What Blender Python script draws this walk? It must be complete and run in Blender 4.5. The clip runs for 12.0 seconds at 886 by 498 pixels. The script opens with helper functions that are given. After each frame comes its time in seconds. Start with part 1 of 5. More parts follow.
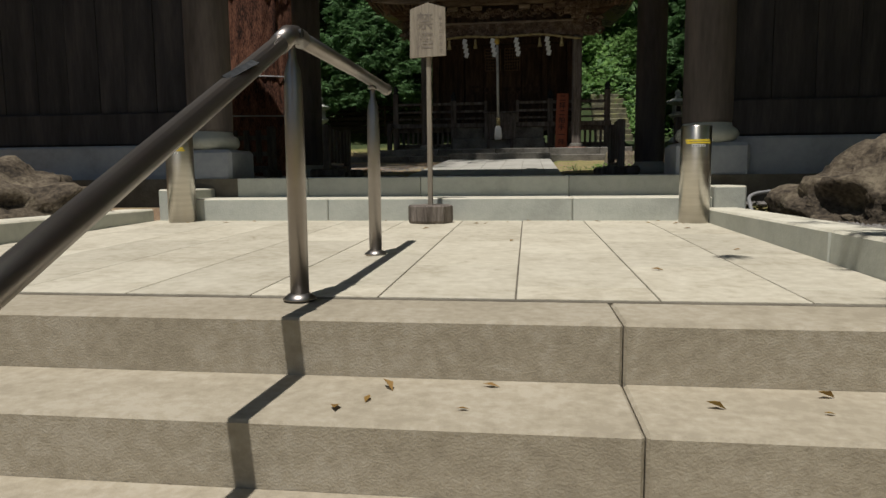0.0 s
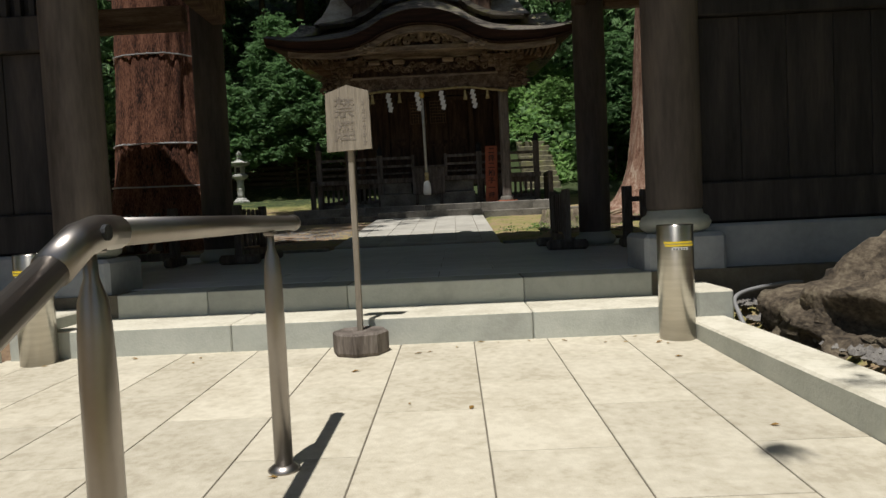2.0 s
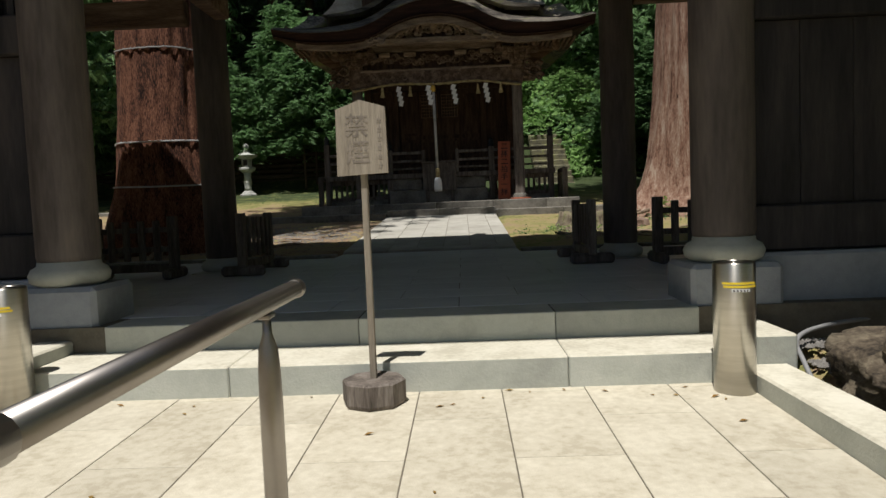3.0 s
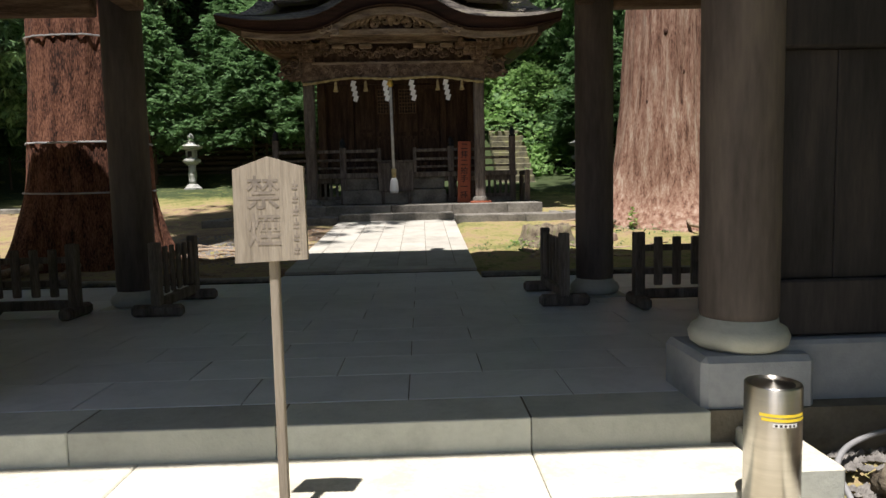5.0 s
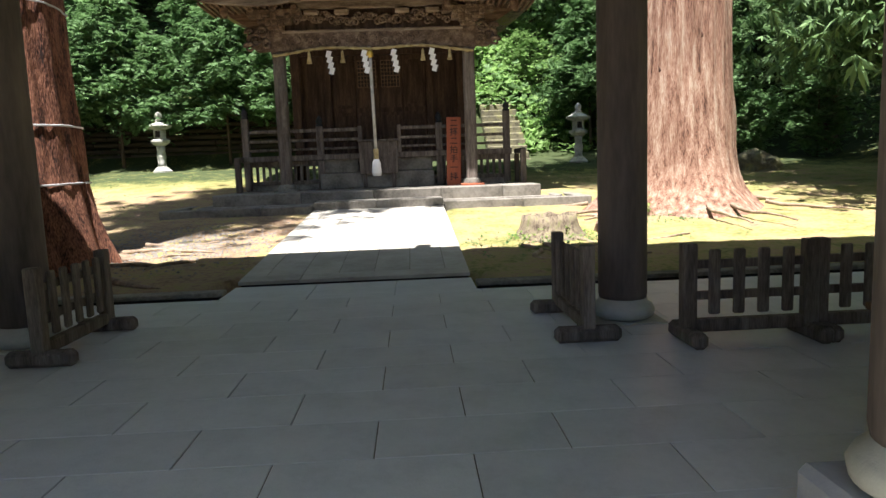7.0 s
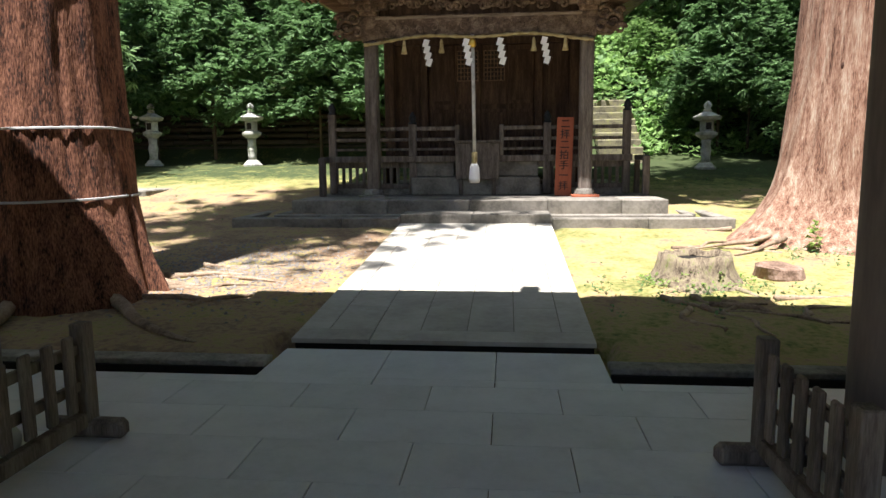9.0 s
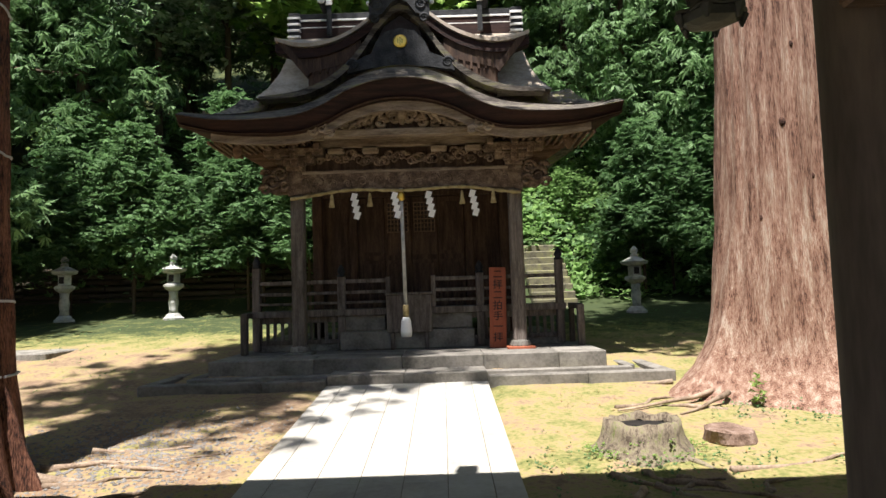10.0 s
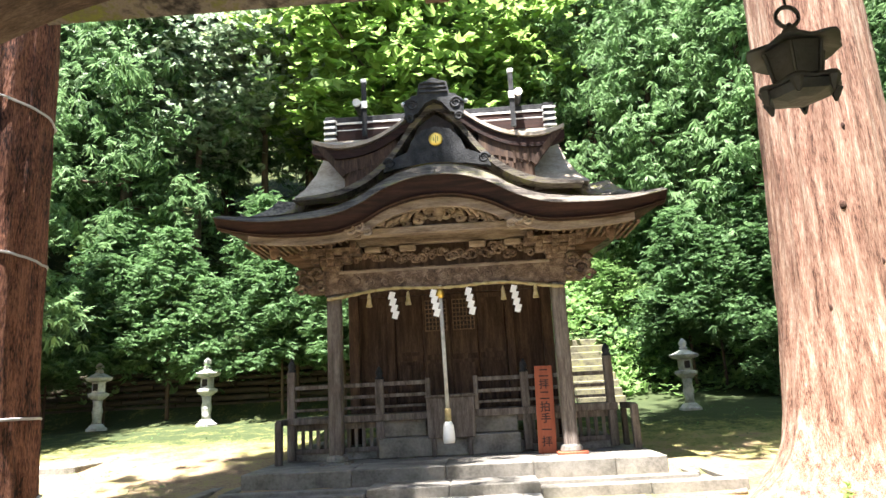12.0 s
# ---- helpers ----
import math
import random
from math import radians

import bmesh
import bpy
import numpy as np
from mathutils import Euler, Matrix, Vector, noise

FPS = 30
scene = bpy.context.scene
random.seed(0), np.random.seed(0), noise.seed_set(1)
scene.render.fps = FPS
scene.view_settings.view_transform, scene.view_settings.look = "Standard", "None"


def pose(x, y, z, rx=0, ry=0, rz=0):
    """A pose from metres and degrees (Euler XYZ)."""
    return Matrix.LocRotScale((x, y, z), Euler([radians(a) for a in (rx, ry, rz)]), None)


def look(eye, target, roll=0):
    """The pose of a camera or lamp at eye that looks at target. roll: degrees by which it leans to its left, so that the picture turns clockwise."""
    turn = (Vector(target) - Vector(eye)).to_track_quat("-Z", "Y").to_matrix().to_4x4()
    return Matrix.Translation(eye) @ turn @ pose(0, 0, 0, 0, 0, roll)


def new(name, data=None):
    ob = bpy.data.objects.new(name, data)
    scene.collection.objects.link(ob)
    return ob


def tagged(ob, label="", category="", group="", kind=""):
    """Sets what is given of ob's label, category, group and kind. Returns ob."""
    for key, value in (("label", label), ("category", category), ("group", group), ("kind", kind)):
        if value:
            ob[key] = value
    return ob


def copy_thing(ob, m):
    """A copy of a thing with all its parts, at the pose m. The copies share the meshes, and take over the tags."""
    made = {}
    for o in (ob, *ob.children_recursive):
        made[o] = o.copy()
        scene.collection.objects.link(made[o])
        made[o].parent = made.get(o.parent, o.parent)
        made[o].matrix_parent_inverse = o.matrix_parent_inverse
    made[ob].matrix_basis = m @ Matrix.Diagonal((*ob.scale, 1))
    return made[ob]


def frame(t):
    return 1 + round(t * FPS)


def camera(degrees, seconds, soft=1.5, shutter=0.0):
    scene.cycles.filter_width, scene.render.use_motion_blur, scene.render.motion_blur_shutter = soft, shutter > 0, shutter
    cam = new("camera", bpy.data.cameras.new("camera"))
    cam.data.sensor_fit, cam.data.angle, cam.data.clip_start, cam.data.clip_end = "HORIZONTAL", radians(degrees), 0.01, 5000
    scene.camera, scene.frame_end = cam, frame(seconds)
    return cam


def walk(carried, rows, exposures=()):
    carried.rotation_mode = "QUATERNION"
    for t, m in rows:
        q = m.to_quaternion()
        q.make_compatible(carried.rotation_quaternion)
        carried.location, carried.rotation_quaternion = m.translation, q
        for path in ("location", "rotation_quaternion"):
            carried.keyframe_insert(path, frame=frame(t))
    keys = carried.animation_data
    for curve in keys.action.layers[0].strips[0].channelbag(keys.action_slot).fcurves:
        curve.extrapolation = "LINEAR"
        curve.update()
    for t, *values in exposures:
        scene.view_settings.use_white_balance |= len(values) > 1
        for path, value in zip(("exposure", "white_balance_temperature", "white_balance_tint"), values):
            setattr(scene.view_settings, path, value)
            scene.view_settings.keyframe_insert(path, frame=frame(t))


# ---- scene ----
cam = camera(67.6, 12.0)
PATH = [
    (0, (0.156, 1.073, 1.548), (-0.096, 3.046, 1.333), -0.5),
    (0.5, (0.134, 1.329, 1.684), (-0.058, 3.319, 1.634), -0.0),
    (1, (0.13, 1.511, 1.824), (-0.1, 3.497, 1.791), -3.6),
    (1.5, (0.039, 1.789, 1.921), (-0.141, 3.78, 1.846), -5.4),
    (2, (0.035, 2.044, 2.006), (-0.005, 4.041, 1.91), -2.7),
    (2.5, (0.026, 2.27, 2.15), (-0.033, 4.265, 2.036), -2.9),
    (3, (-0.059, 2.542, 2.246), (-0.123, 4.537, 2.118), -2.3),
    (3.2, (-0.075, 2.634, 2.284), (-0.133, 4.629, 2.163), -1.5),
    (5, (-0.014, 3.544, 2.668), (0.048, 5.536, 2.498), -1.3),
    (5.5, (0.056, 3.889, 2.807), (0.127, 5.882, 2.652), -1.6),
    (6, (0.07, 4.235, 2.837), (0.158, 6.224, 2.649), -1.5),
    (6.5, (0.105, 4.656, 2.865), (0.251, 6.64, 2.66), -1.9),
    (7, (0.113, 5.176, 2.848), (0.198, 7.159, 2.601), -2.1),
    (7.2, (0.126, 5.424, 2.833), (0.138, 7.403, 2.546), -1.4),
    (8.8, (-0.045, 7.071, 3.164), (-0.249, 9.038, 2.865), -0.5),
    (9, (-0.021, 7.248, 3.196), (-0.215, 9.22, 2.926), -0.5),
    (9.2, (0.014, 7.374, 3.272), (-0.099, 9.359, 3.052), -0.2),
    (9.5, (0.031, 7.614, 3.375), (0.043, 9.605, 3.189), -1.4),
    (10, (0.056, 7.859, 3.469), (0.058, 9.854, 3.614), -1.8),
    (10.5, (-0.012, 8.101, 3.515), (-0.054, 10.076, 3.825), -2.0),
    (11, (-0.125, 8.244, 3.548), (-0.174, 10.196, 3.978), -3.4),
    (11.5, (-0.139, 8.272, 3.556), (-0.208, 10.222, 3.995), -3.4),
    (12, (-0.125, 8.289, 3.587), (-0.204, 10.241, 4.018), -3.0),
]
EXPOSURES = [(t, stops, 6400, 10 if t < 4 else 14) for t, stops in ((0, -0.2), (0.5, -0.3), (1.5, 0.0), (3, 0.1), (5, 0.85), (5.5, 1.15), (6, 1.45), (7, 1.9), (9, 1.8), (9.5, 1.65), (10, 1.37), (10.5, 1.7), (11, 2.65), (12, 2.8))]
walk(cam, [(t, look(eye, target, roll)) for t, eye, target, roll in PATH], EXPOSURES)

# ---- light ----
SUN = Vector((-0.095, -0.32, 1.0)).normalized()
sun = new("sun", bpy.data.lights.new("sun", "SUN"))
sun.data.energy, sun.data.angle, sun.data.color = 4.8, radians(0.6), (1.0, 0.955, 0.89)
sun.matrix_world = look(SUN * 60, (0, 0, 0))
world = bpy.data.worlds.new("world")
scene.world = world
world.use_nodes = True
wn = world.node_tree.nodes
sky = wn.new("ShaderNodeTexSky")
sky.sky_type, sky.sun_disc = "NISHITA", False
sky.sun_elevation, sky.sun_rotation = radians(71.5), radians(196.5)
world.node_tree.links.new(sky.outputs[0], wn["Background"].inputs[0])
wn["Background"].inputs[1].default_value = 0.048


# ---- materials ----
def mat(name, colours, scale=4.0, rough=0.8, metal=0.0, bump=0.3, bump_scale=None, stretch=(1, 1, 1), vary=0.15, fine=0.25, spec=0.3):
    """Two scales of noise over a ramp of colours, with a fine relief; each object a little different."""
    m = bpy.data.materials.new(name)
    m.use_nodes = True
    n, l = m.node_tree.nodes, m.node_tree.links
    b = n["Principled BSDF"]
    co, info, mp = n.new("ShaderNodeTexCoord"), n.new("ShaderNodeObjectInfo"), n.new("ShaderNodeMapping")
    off = n.new("ShaderNodeVectorMath")
    off.operation = "MULTIPLY_ADD"
    l.new(info.outputs["Random"], off.inputs[0])
    off.inputs[1].default_value = (17, 23, 31)
    l.new(co.outputs["Object"], off.inputs[2])
    l.new(off.outputs[0], mp.inputs[0])
    mp.inputs["Scale"].default_value = stretch
    big, small = n.new("ShaderNodeTexNoise"), n.new("ShaderNodeTexNoise")
    for t, s, d in ((big, scale, 4), (small, scale * 9, 5)):
        l.new(mp.outputs[0], t.inputs["Vector"])
        t.inputs["Scale"].default_value, t.inputs["Detail"].default_value = s, d
        t.inputs["Roughness"].default_value = 0.62
    mix = n.new("ShaderNodeMath")
    mix.operation = "MULTIPLY_ADD"
    l.new(small.outputs["Fac"], mix.inputs[0])
    mix.inputs[1].default_value = fine
    sub = n.new("ShaderNodeMath")
    sub.operation = "MULTIPLY_ADD"
    l.new(big.outputs["Fac"], sub.inputs[0])
    sub.inputs[1].default_value, sub.inputs[2].default_value = 1.0, -fine / 2
    l.new(sub.outputs[0], mix.inputs[2])
    ramp = n.new("ShaderNodeValToRGB")
    e = ramp.color_ramp.elements
    while len(e) < len(colours):
        e.new(0.5)
    for k, c in enumerate(colours):
        e[k].position, e[k].color = 0.3 + 0.4 * k / max(1, len(colours) - 1), (*c, 1)
    l.new(mix.outputs[0], ramp.inputs[0])
    hsv = n.new("ShaderNodeHueSaturation")
    val = n.new("ShaderNodeMapRange")
    l.new(info.outputs["Random"], val.inputs[0])
    val.inputs["To Min"].default_value, val.inputs["To Max"].default_value = 1 - vary, 1 + vary
    l.new(val.outputs[0], hsv.inputs["Value"])
    l.new(ramp.outputs[0], hsv.inputs["Color"])
    l.new(hsv.outputs[0], b.inputs["Base Color"])
    b.inputs["Roughness"].default_value, b.inputs["Metallic"].default_value = rough, metal
    b.inputs["Specular IOR Level"].default_value = spec
    if bump:
        bp, bt = n.new("ShaderNodeBump"), n.new("ShaderNodeTexNoise")
        l.new(mp.outputs[0], bt.inputs["Vector"])
        bt.inputs["Scale"].default_value, bt.inputs["Detail"].default_value = bump_scale or scale * 6, 6
        l.new(bt.outputs["Fac"], bp.inputs["Height"])
        bp.inputs["Strength"].default_value, bp.inputs["Distance"].default_value = bump, 0.02
        l.new(bp.outputs[0], b.inputs["Normal"])
    return m


def leafy(name, dark, light, through_=0.35):
    """Leaves: each island its own shade, a little light passing through."""
    m = bpy.data.materials.new(name)
    m.use_nodes = True
    n, l = m.node_tree.nodes, m.node_tree.links
    b, out = n["Principled BSDF"], n["Material Output"]
    geo, info, ramp = n.new("ShaderNodeNewGeometry"), n.new("ShaderNodeObjectInfo"), n.new("ShaderNodeValToRGB")
    add = n.new("ShaderNodeMath")
    add.operation = "MULTIPLY_ADD"
    l.new(info.outputs["Random"], add.inputs[0])
    add.inputs[1].default_value = 0.35
    scl = n.new("ShaderNodeMath")
    scl.operation = "MULTIPLY"
    scl.inputs[1].default_value = 0.65
    l.new(geo.outputs["Random Per Island"], scl.inputs[0])
    l.new(scl.outputs[0], add.inputs[2])
    ramp.color_ramp.elements[0].color, ramp.color_ramp.elements[1].color = (*dark, 1), (*light, 1)
    l.new(add.outputs[0], ramp.inputs[0])
    l.new(ramp.outputs[0], b.inputs["Base Color"])
    b.inputs["Roughness"].default_value, b.inputs["Specular IOR Level"].default_value = 0.6, 0.25
    tr, mx = n.new("ShaderNodeBsdfTranslucent"), n.new("ShaderNodeMixShader")
    l.new(ramp.outputs[0], tr.inputs[0])
    mx.inputs[0].default_value = through_
    l.new(b.outputs[0], mx.inputs[1])
    l.new(tr.outputs[0], mx.inputs[2])
    l.new(mx.outputs[0], out.inputs[0])
    return m


STONE = mat("pale_granite", [(0.40, 0.36, 0.275), (0.465, 0.425, 0.332), (0.50, 0.46, 0.365), (0.545, 0.505, 0.405)], 2.2, 0.88, bump=0.18, bump_scale=120, fine=1.0, vary=0.09)
CREAMTOP = mat("pale_cream_stone", [(0.47, 0.44, 0.35), (0.57, 0.54, 0.44), (0.63, 0.60, 0.50)], 3.5, 0.88, bump=0.15, bump_scale=100, fine=0.8, vary=0.05)
STEP = mat("cut_stone", [(0.31, 0.27, 0.20), (0.345, 0.302, 0.225), (0.37, 0.325, 0.245), (0.405, 0.36, 0.28)], 3.0, 0.9, bump=0.2, bump_scale=160, fine=1.3, stretch=(1.0, 1, 1), vary=0.06)
FOOTSTONE = mat("bluish_footing_stone", [(0.23, 0.245, 0.265), (0.29, 0.31, 0.335), (0.34, 0.36, 0.385)], 2.0, 0.8, bump=0.15, bump_scale=70, fine=0.4)
GREENSTONE = mat("greenish_stone", [(0.36, 0.37, 0.33), (0.44, 0.455, 0.405), (0.50, 0.51, 0.455)], 2.5, 0.8, bump=0.15, bump_scale=70, fine=0.35)
GATEFLOOR = mat("grey_flagstone", [(0.50, 0.525, 0.54), (0.565, 0.59, 0.605), (0.61, 0.635, 0.65)], 3, 0.5, bump=0.12, bump_scale=80, fine=0.4, vary=0.06)
PATHSTONE = mat("path_stone", [(0.30, 0.285, 0.25), (0.37, 0.355, 0.31), (0.43, 0.415, 0.37)], 2.0, 0.85, bump=0.15, bump_scale=70, fine=0.4, vary=0.06)
# near-black, for the shade inside the gutter and the stump
RECESSDARK = mat("recess_shade", [(0.010, 0.009, 0.008), (0.022, 0.018, 0.015)], 6, 0.95)
JOINT = mat("joint_dirt", [(0.12, 0.105, 0.08), (0.20, 0.18, 0.14)], 6, 0.95)
OLDSTONE = mat("weathered_stone", [(0.09, 0.085, 0.07), (0.19, 0.18, 0.155), (0.29, 0.275, 0.24)], 3.5, 0.9, bump=0.5, bump_scale=30, fine=0.5)
PLATSTONE = mat("worn_platform_stone", [(0.10, 0.094, 0.08), (0.18, 0.168, 0.145), (0.25, 0.235, 0.205)], 2.5, 0.9, bump=0.25, bump_scale=40, fine=0.5)
LANTERN = mat("lantern_granite", [(0.25, 0.26, 0.23), (0.45, 0.45, 0.42), (0.58, 0.58, 0.55)], 5, 0.9, bump=0.4, bump_scale=50, fine=0.5)
ROCK = mat("brown_rock", [(0.03, 0.024, 0.018), (0.095, 0.075, 0.053), (0.18, 0.15, 0.105)], 4, 0.97, bump=1.0, bump_scale=22, fine=0.7)
GRAVEL = mat("gravel_stone", [(0.15, 0.14, 0.13), (0.35, 0.33, 0.30)], 9, 0.9, vary=0.35)
GATEWOOD = mat("dark_gate_wood", [(0.012, 0.011, 0.012), (0.026, 0.024, 0.026), (0.050, 0.043, 0.042)], 1.6, 0.72, bump=0.12, bump_scale=18, stretch=(4, 4, 0.5), fine=0.3)
COLUMN = mat("weathered_column_wood", [(0.050, 0.042, 0.039), (0.098, 0.083, 0.077), (0.15, 0.125, 0.108)], 1.3, 0.72, bump=0.12, bump_scale=20, stretch=(3, 3, 0.5), fine=0.3)
BEAMWOOD = mat("brown_beam_wood", [(0.07, 0.042, 0.026), (0.15, 0.095, 0.06), (0.24, 0.165, 0.11)], 2.5, 0.75, bump=0.35, bump_scale=16, stretch=(0.5, 5, 5), fine=0.6)
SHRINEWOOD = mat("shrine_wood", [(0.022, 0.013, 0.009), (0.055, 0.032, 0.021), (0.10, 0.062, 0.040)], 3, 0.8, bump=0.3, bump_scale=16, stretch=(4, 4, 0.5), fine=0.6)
GREYWOOD = mat("grey_wood", [(0.055, 0.046, 0.038), (0.12, 0.10, 0.085), (0.20, 0.175, 0.15)], 3, 0.85, bump=0.35, bump_scale=16, stretch=(4, 4, 0.5), fine=0.6)
CARVED = mat("carved_wood", [(0.045, 0.030, 0.021), (0.14, 0.095, 0.066), (0.29, 0.22, 0.16)], 6, 0.8, bump=0.6, bump_scale=26, fine=0.7)
PALEBARGE = mat("pale_bargeboard", [(0.12, 0.085, 0.058), (0.26, 0.20, 0.145), (0.41, 0.335, 0.255)], 2.2, 0.75, bump=0.3, bump_scale=16, stretch=(0.6, 4, 4), fine=0.5)
ROOFEDGE = mat("grey_roof_edge", [(0.022, 0.018, 0.015), (0.07, 0.060, 0.050), (0.17, 0.15, 0.125), (0.18, 0.18, 0.08)], 2.0, 0.95, bump=0.7, bump_scale=40, stretch=(0.5, 1, 5), fine=0.7)
FASCIA = mat("dark_red_fascia", [(0.010, 0.005, 0.004), (0.022, 0.009, 0.007), (0.045, 0.019, 0.013)], 3, 0.8, bump=0.4, bump_scale=60, stretch=(0.4, 1, 6), fine=0.6)
BARKROOF = mat("mossy_bark_roof", [(0.035, 0.03, 0.026), (0.11, 0.095, 0.08), (0.22, 0.19, 0.155), (0.17, 0.165, 0.075), (0.20, 0.22, 0.055)], 1.5, 0.95, bump=0.8, bump_scale=22, fine=0.7)
# paler copy of the roof bark, with the sunlight put into its colour
SUNLITROOF = mat("sunlit_bark_roof", [(0.26, 0.21, 0.16), (0.40, 0.34, 0.27), (0.50, 0.44, 0.37)], 2, 0.95, bump=0.6, bump_scale=24, fine=0.5)
BLACKMETAL = mat("black_ridge_metal", [(0.012, 0.013, 0.014), (0.028, 0.030, 0.032), (0.055, 0.057, 0.06)], 5, 0.75, bump=0.5, bump_scale=30, fine=0.6, spec=0.2)
WHITEPAINT = mat("white_paint", [(0.62, 0.62, 0.60), (0.80, 0.80, 0.78)], 6, 0.7, bump=0.05)
PAPER = mat("white_paper", [(0.78, 0.78, 0.76), (0.86, 0.86, 0.85)], 8, 0.9, bump=0.0)
STRAW = mat("straw", [(0.26, 0.20, 0.09), (0.42, 0.34, 0.17), (0.52, 0.44, 0.25)], 12, 0.95, bump=0.6, bump_scale=80)
GOLD = mat("gold", [(0.65, 0.42, 0.07), (0.85, 0.60, 0.15)], 8, 0.35, metal=1.0, bump=0.1)
STEEL = mat("brushed_steel", [(0.50, 0.475, 0.42), (0.60, 0.57, 0.51)], 3, 0.30, metal=1.0, bump=0.05, bump_scale=60, stretch=(1, 1, 12), vary=0.03)
sn, sl = STEEL.node_tree.nodes, STEEL.node_tree.links
grain = sn.new("ShaderNodeTangent")
grain.direction_type, grain.axis = "RADIAL", "Z"
sl.new(grain.outputs[0], sn["Principled BSDF"].inputs["Tangent"])
sn["Principled BSDF"].inputs["Anisotropic"].default_value, sn["Principled BSDF"].inputs["Anisotropic Rotation"].default_value = 0.85, 0.25
RAILSTEEL = mat("rail_steel", [(0.30, 0.275, 0.255), (0.36, 0.335, 0.31)], 5, 0.36, metal=1.0, bump=0.0, bump_scale=60, vary=0.03)
YELLOW = mat("yellow_tape", [(0.75, 0.55, 0.03), (0.85, 0.66, 0.06)], 8, 0.5, bump=0.0)
SIGNWOOD = mat("pale_sign_wood", [(0.21, 0.18, 0.14), (0.30, 0.26, 0.205), (0.37, 0.33, 0.265)], 3, 0.75, bump=0.2, bump_scale=16, stretch=(7, 7, 0.5), fine=0.6)
INK = mat("faded_ink", [(0.15, 0.13, 0.11), (0.29, 0.25, 0.205)], 14, 0.9, bump=0.0)
# black of the lettering, and of sheets that stand for deep shade
INKSHADE = mat("black_ink_and_shade", [(0.02, 0.016, 0.014), (0.04, 0.03, 0.03)], 14, 0.8, bump=0.0)
REDBOARD = mat("red_brown_board", [(0.28, 0.075, 0.035), (0.40, 0.12, 0.06)], 4, 0.7, bump=0.2, stretch=(5, 5, 0.5))
REDBARK = mat("red_cedar_bark", [(0.020, 0.010, 0.007), (0.10, 0.040, 0.024), (0.16, 0.068, 0.040), (0.24, 0.112, 0.070)], 2.2, 0.95, bump=1.0, bump_scale=16, stretch=(4, 4, 0.9), fine=1.3)
PALEBARK = mat("pale_cedar_bark", [(0.060, 0.030, 0.020), (0.19, 0.098, 0.066), (0.255, 0.150, 0.106), (0.32, 0.215, 0.158), (0.40, 0.32, 0.25)], 2.4, 0.95, bump=1.0, bump_scale=13, stretch=(5, 5, 0.4), fine=0.95)
ROOT = mat("dusty_root", [(0.12, 0.085, 0.06), (0.25, 0.185, 0.13), (0.34, 0.27, 0.20)], 5, 0.95, bump=0.8, bump_scale=25, fine=0.6)
KNOT = mat("dark_knot", [(0.03, 0.014, 0.01), (0.09, 0.045, 0.03)], 20, 0.95, bump=0.8)
BARK = mat("brown_bark", [(0.05, 0.035, 0.025), (0.12, 0.085, 0.06)], 4, 0.95, bump=0.8, stretch=(4, 4, 0.5))
WIRE = mat("grey_wire", [(0.35, 0.36, 0.36), (0.5, 0.5, 0.5)], 8, 0.5, bump=0.0)
HOSE = mat("grey_hose", [(0.20, 0.20, 0.20), (0.28, 0.28, 0.28)], 8, 0.6, bump=0.0)
BRONZE = mat("dark_bronze", [(0.03, 0.035, 0.033), (0.07, 0.075, 0.07)], 6, 0.6, metal=0.4, bump=0.2, spec=0.5)
MOSSYSTONE = mat("mossy_stone", [(0.07, 0.065, 0.045), (0.16, 0.15, 0.10), (0.21, 0.21, 0.09)], 4, 0.95, bump=0.6, fine=0.6)
STUMPWOOD = mat("mossy_stump_wood", [(0.05, 0.036, 0.026), (0.15, 0.12, 0.085), (0.24, 0.20, 0.14), (0.15, 0.17, 0.055)], 6, 0.95, bump=1.0, bump_scale=20, stretch=(2, 2, 0.6), fine=0.7)
LOGCUT = mat("sawn_log", [(0.08, 0.05, 0.035), (0.18, 0.12, 0.09), (0.27, 0.20, 0.16)], 7, 0.95, bump=0.8, bump_scale=25, fine=0.6)
DARKLOG = mat("dark_log", [(0.04, 0.033, 0.025), (0.10, 0.08, 0.06)], 4, 0.95, bump=0.6, stretch=(0.5, 4, 4))
MOSS = mat("moss_shaded_uphill", [(0.17, 0.115, 0.075), (0.25, 0.18, 0.11), (0.25, 0.21, 0.09), (0.155, 0.16, 0.052), (0.035, 0.05, 0.018)], 1.6, 1.0, bump=1.0, bump_scale=22, fine=0.9)
# bare reddish earth by the bound cedar, more moss towards the other side
mn, ml = MOSS.node_tree.nodes, MOSS.node_tree.links
mramp = [k for k in mn if k.type == "VALTORGB"][0]
for e_, p_ in zip(mramp.color_ramp.elements, (0.28, 0.42, 0.56, 0.72, 0.95)):
    e_.position = p_
mgeo, msep, mlin, mclamp, madd = mn.new("ShaderNodeNewGeometry"), mn.new("ShaderNodeSeparateXYZ"), mn.new("ShaderNodeMath"), mn.new("ShaderNodeClamp"), mn.new("ShaderNodeMath")
ml.new(mgeo.outputs["Position"], msep.inputs[0])
mlin.operation, mlin.inputs[1].default_value, mlin.inputs[2].default_value = "MULTIPLY_ADD", 0.045, 0.04
ml.new(msep.outputs[0], mlin.inputs[0])
ml.new(mlin.outputs[0], mclamp.inputs[0])
mclamp.inputs["Min"].default_value, mclamp.inputs["Max"].default_value = -0.07, 0.07
old = mramp.inputs[0].links[0].from_socket
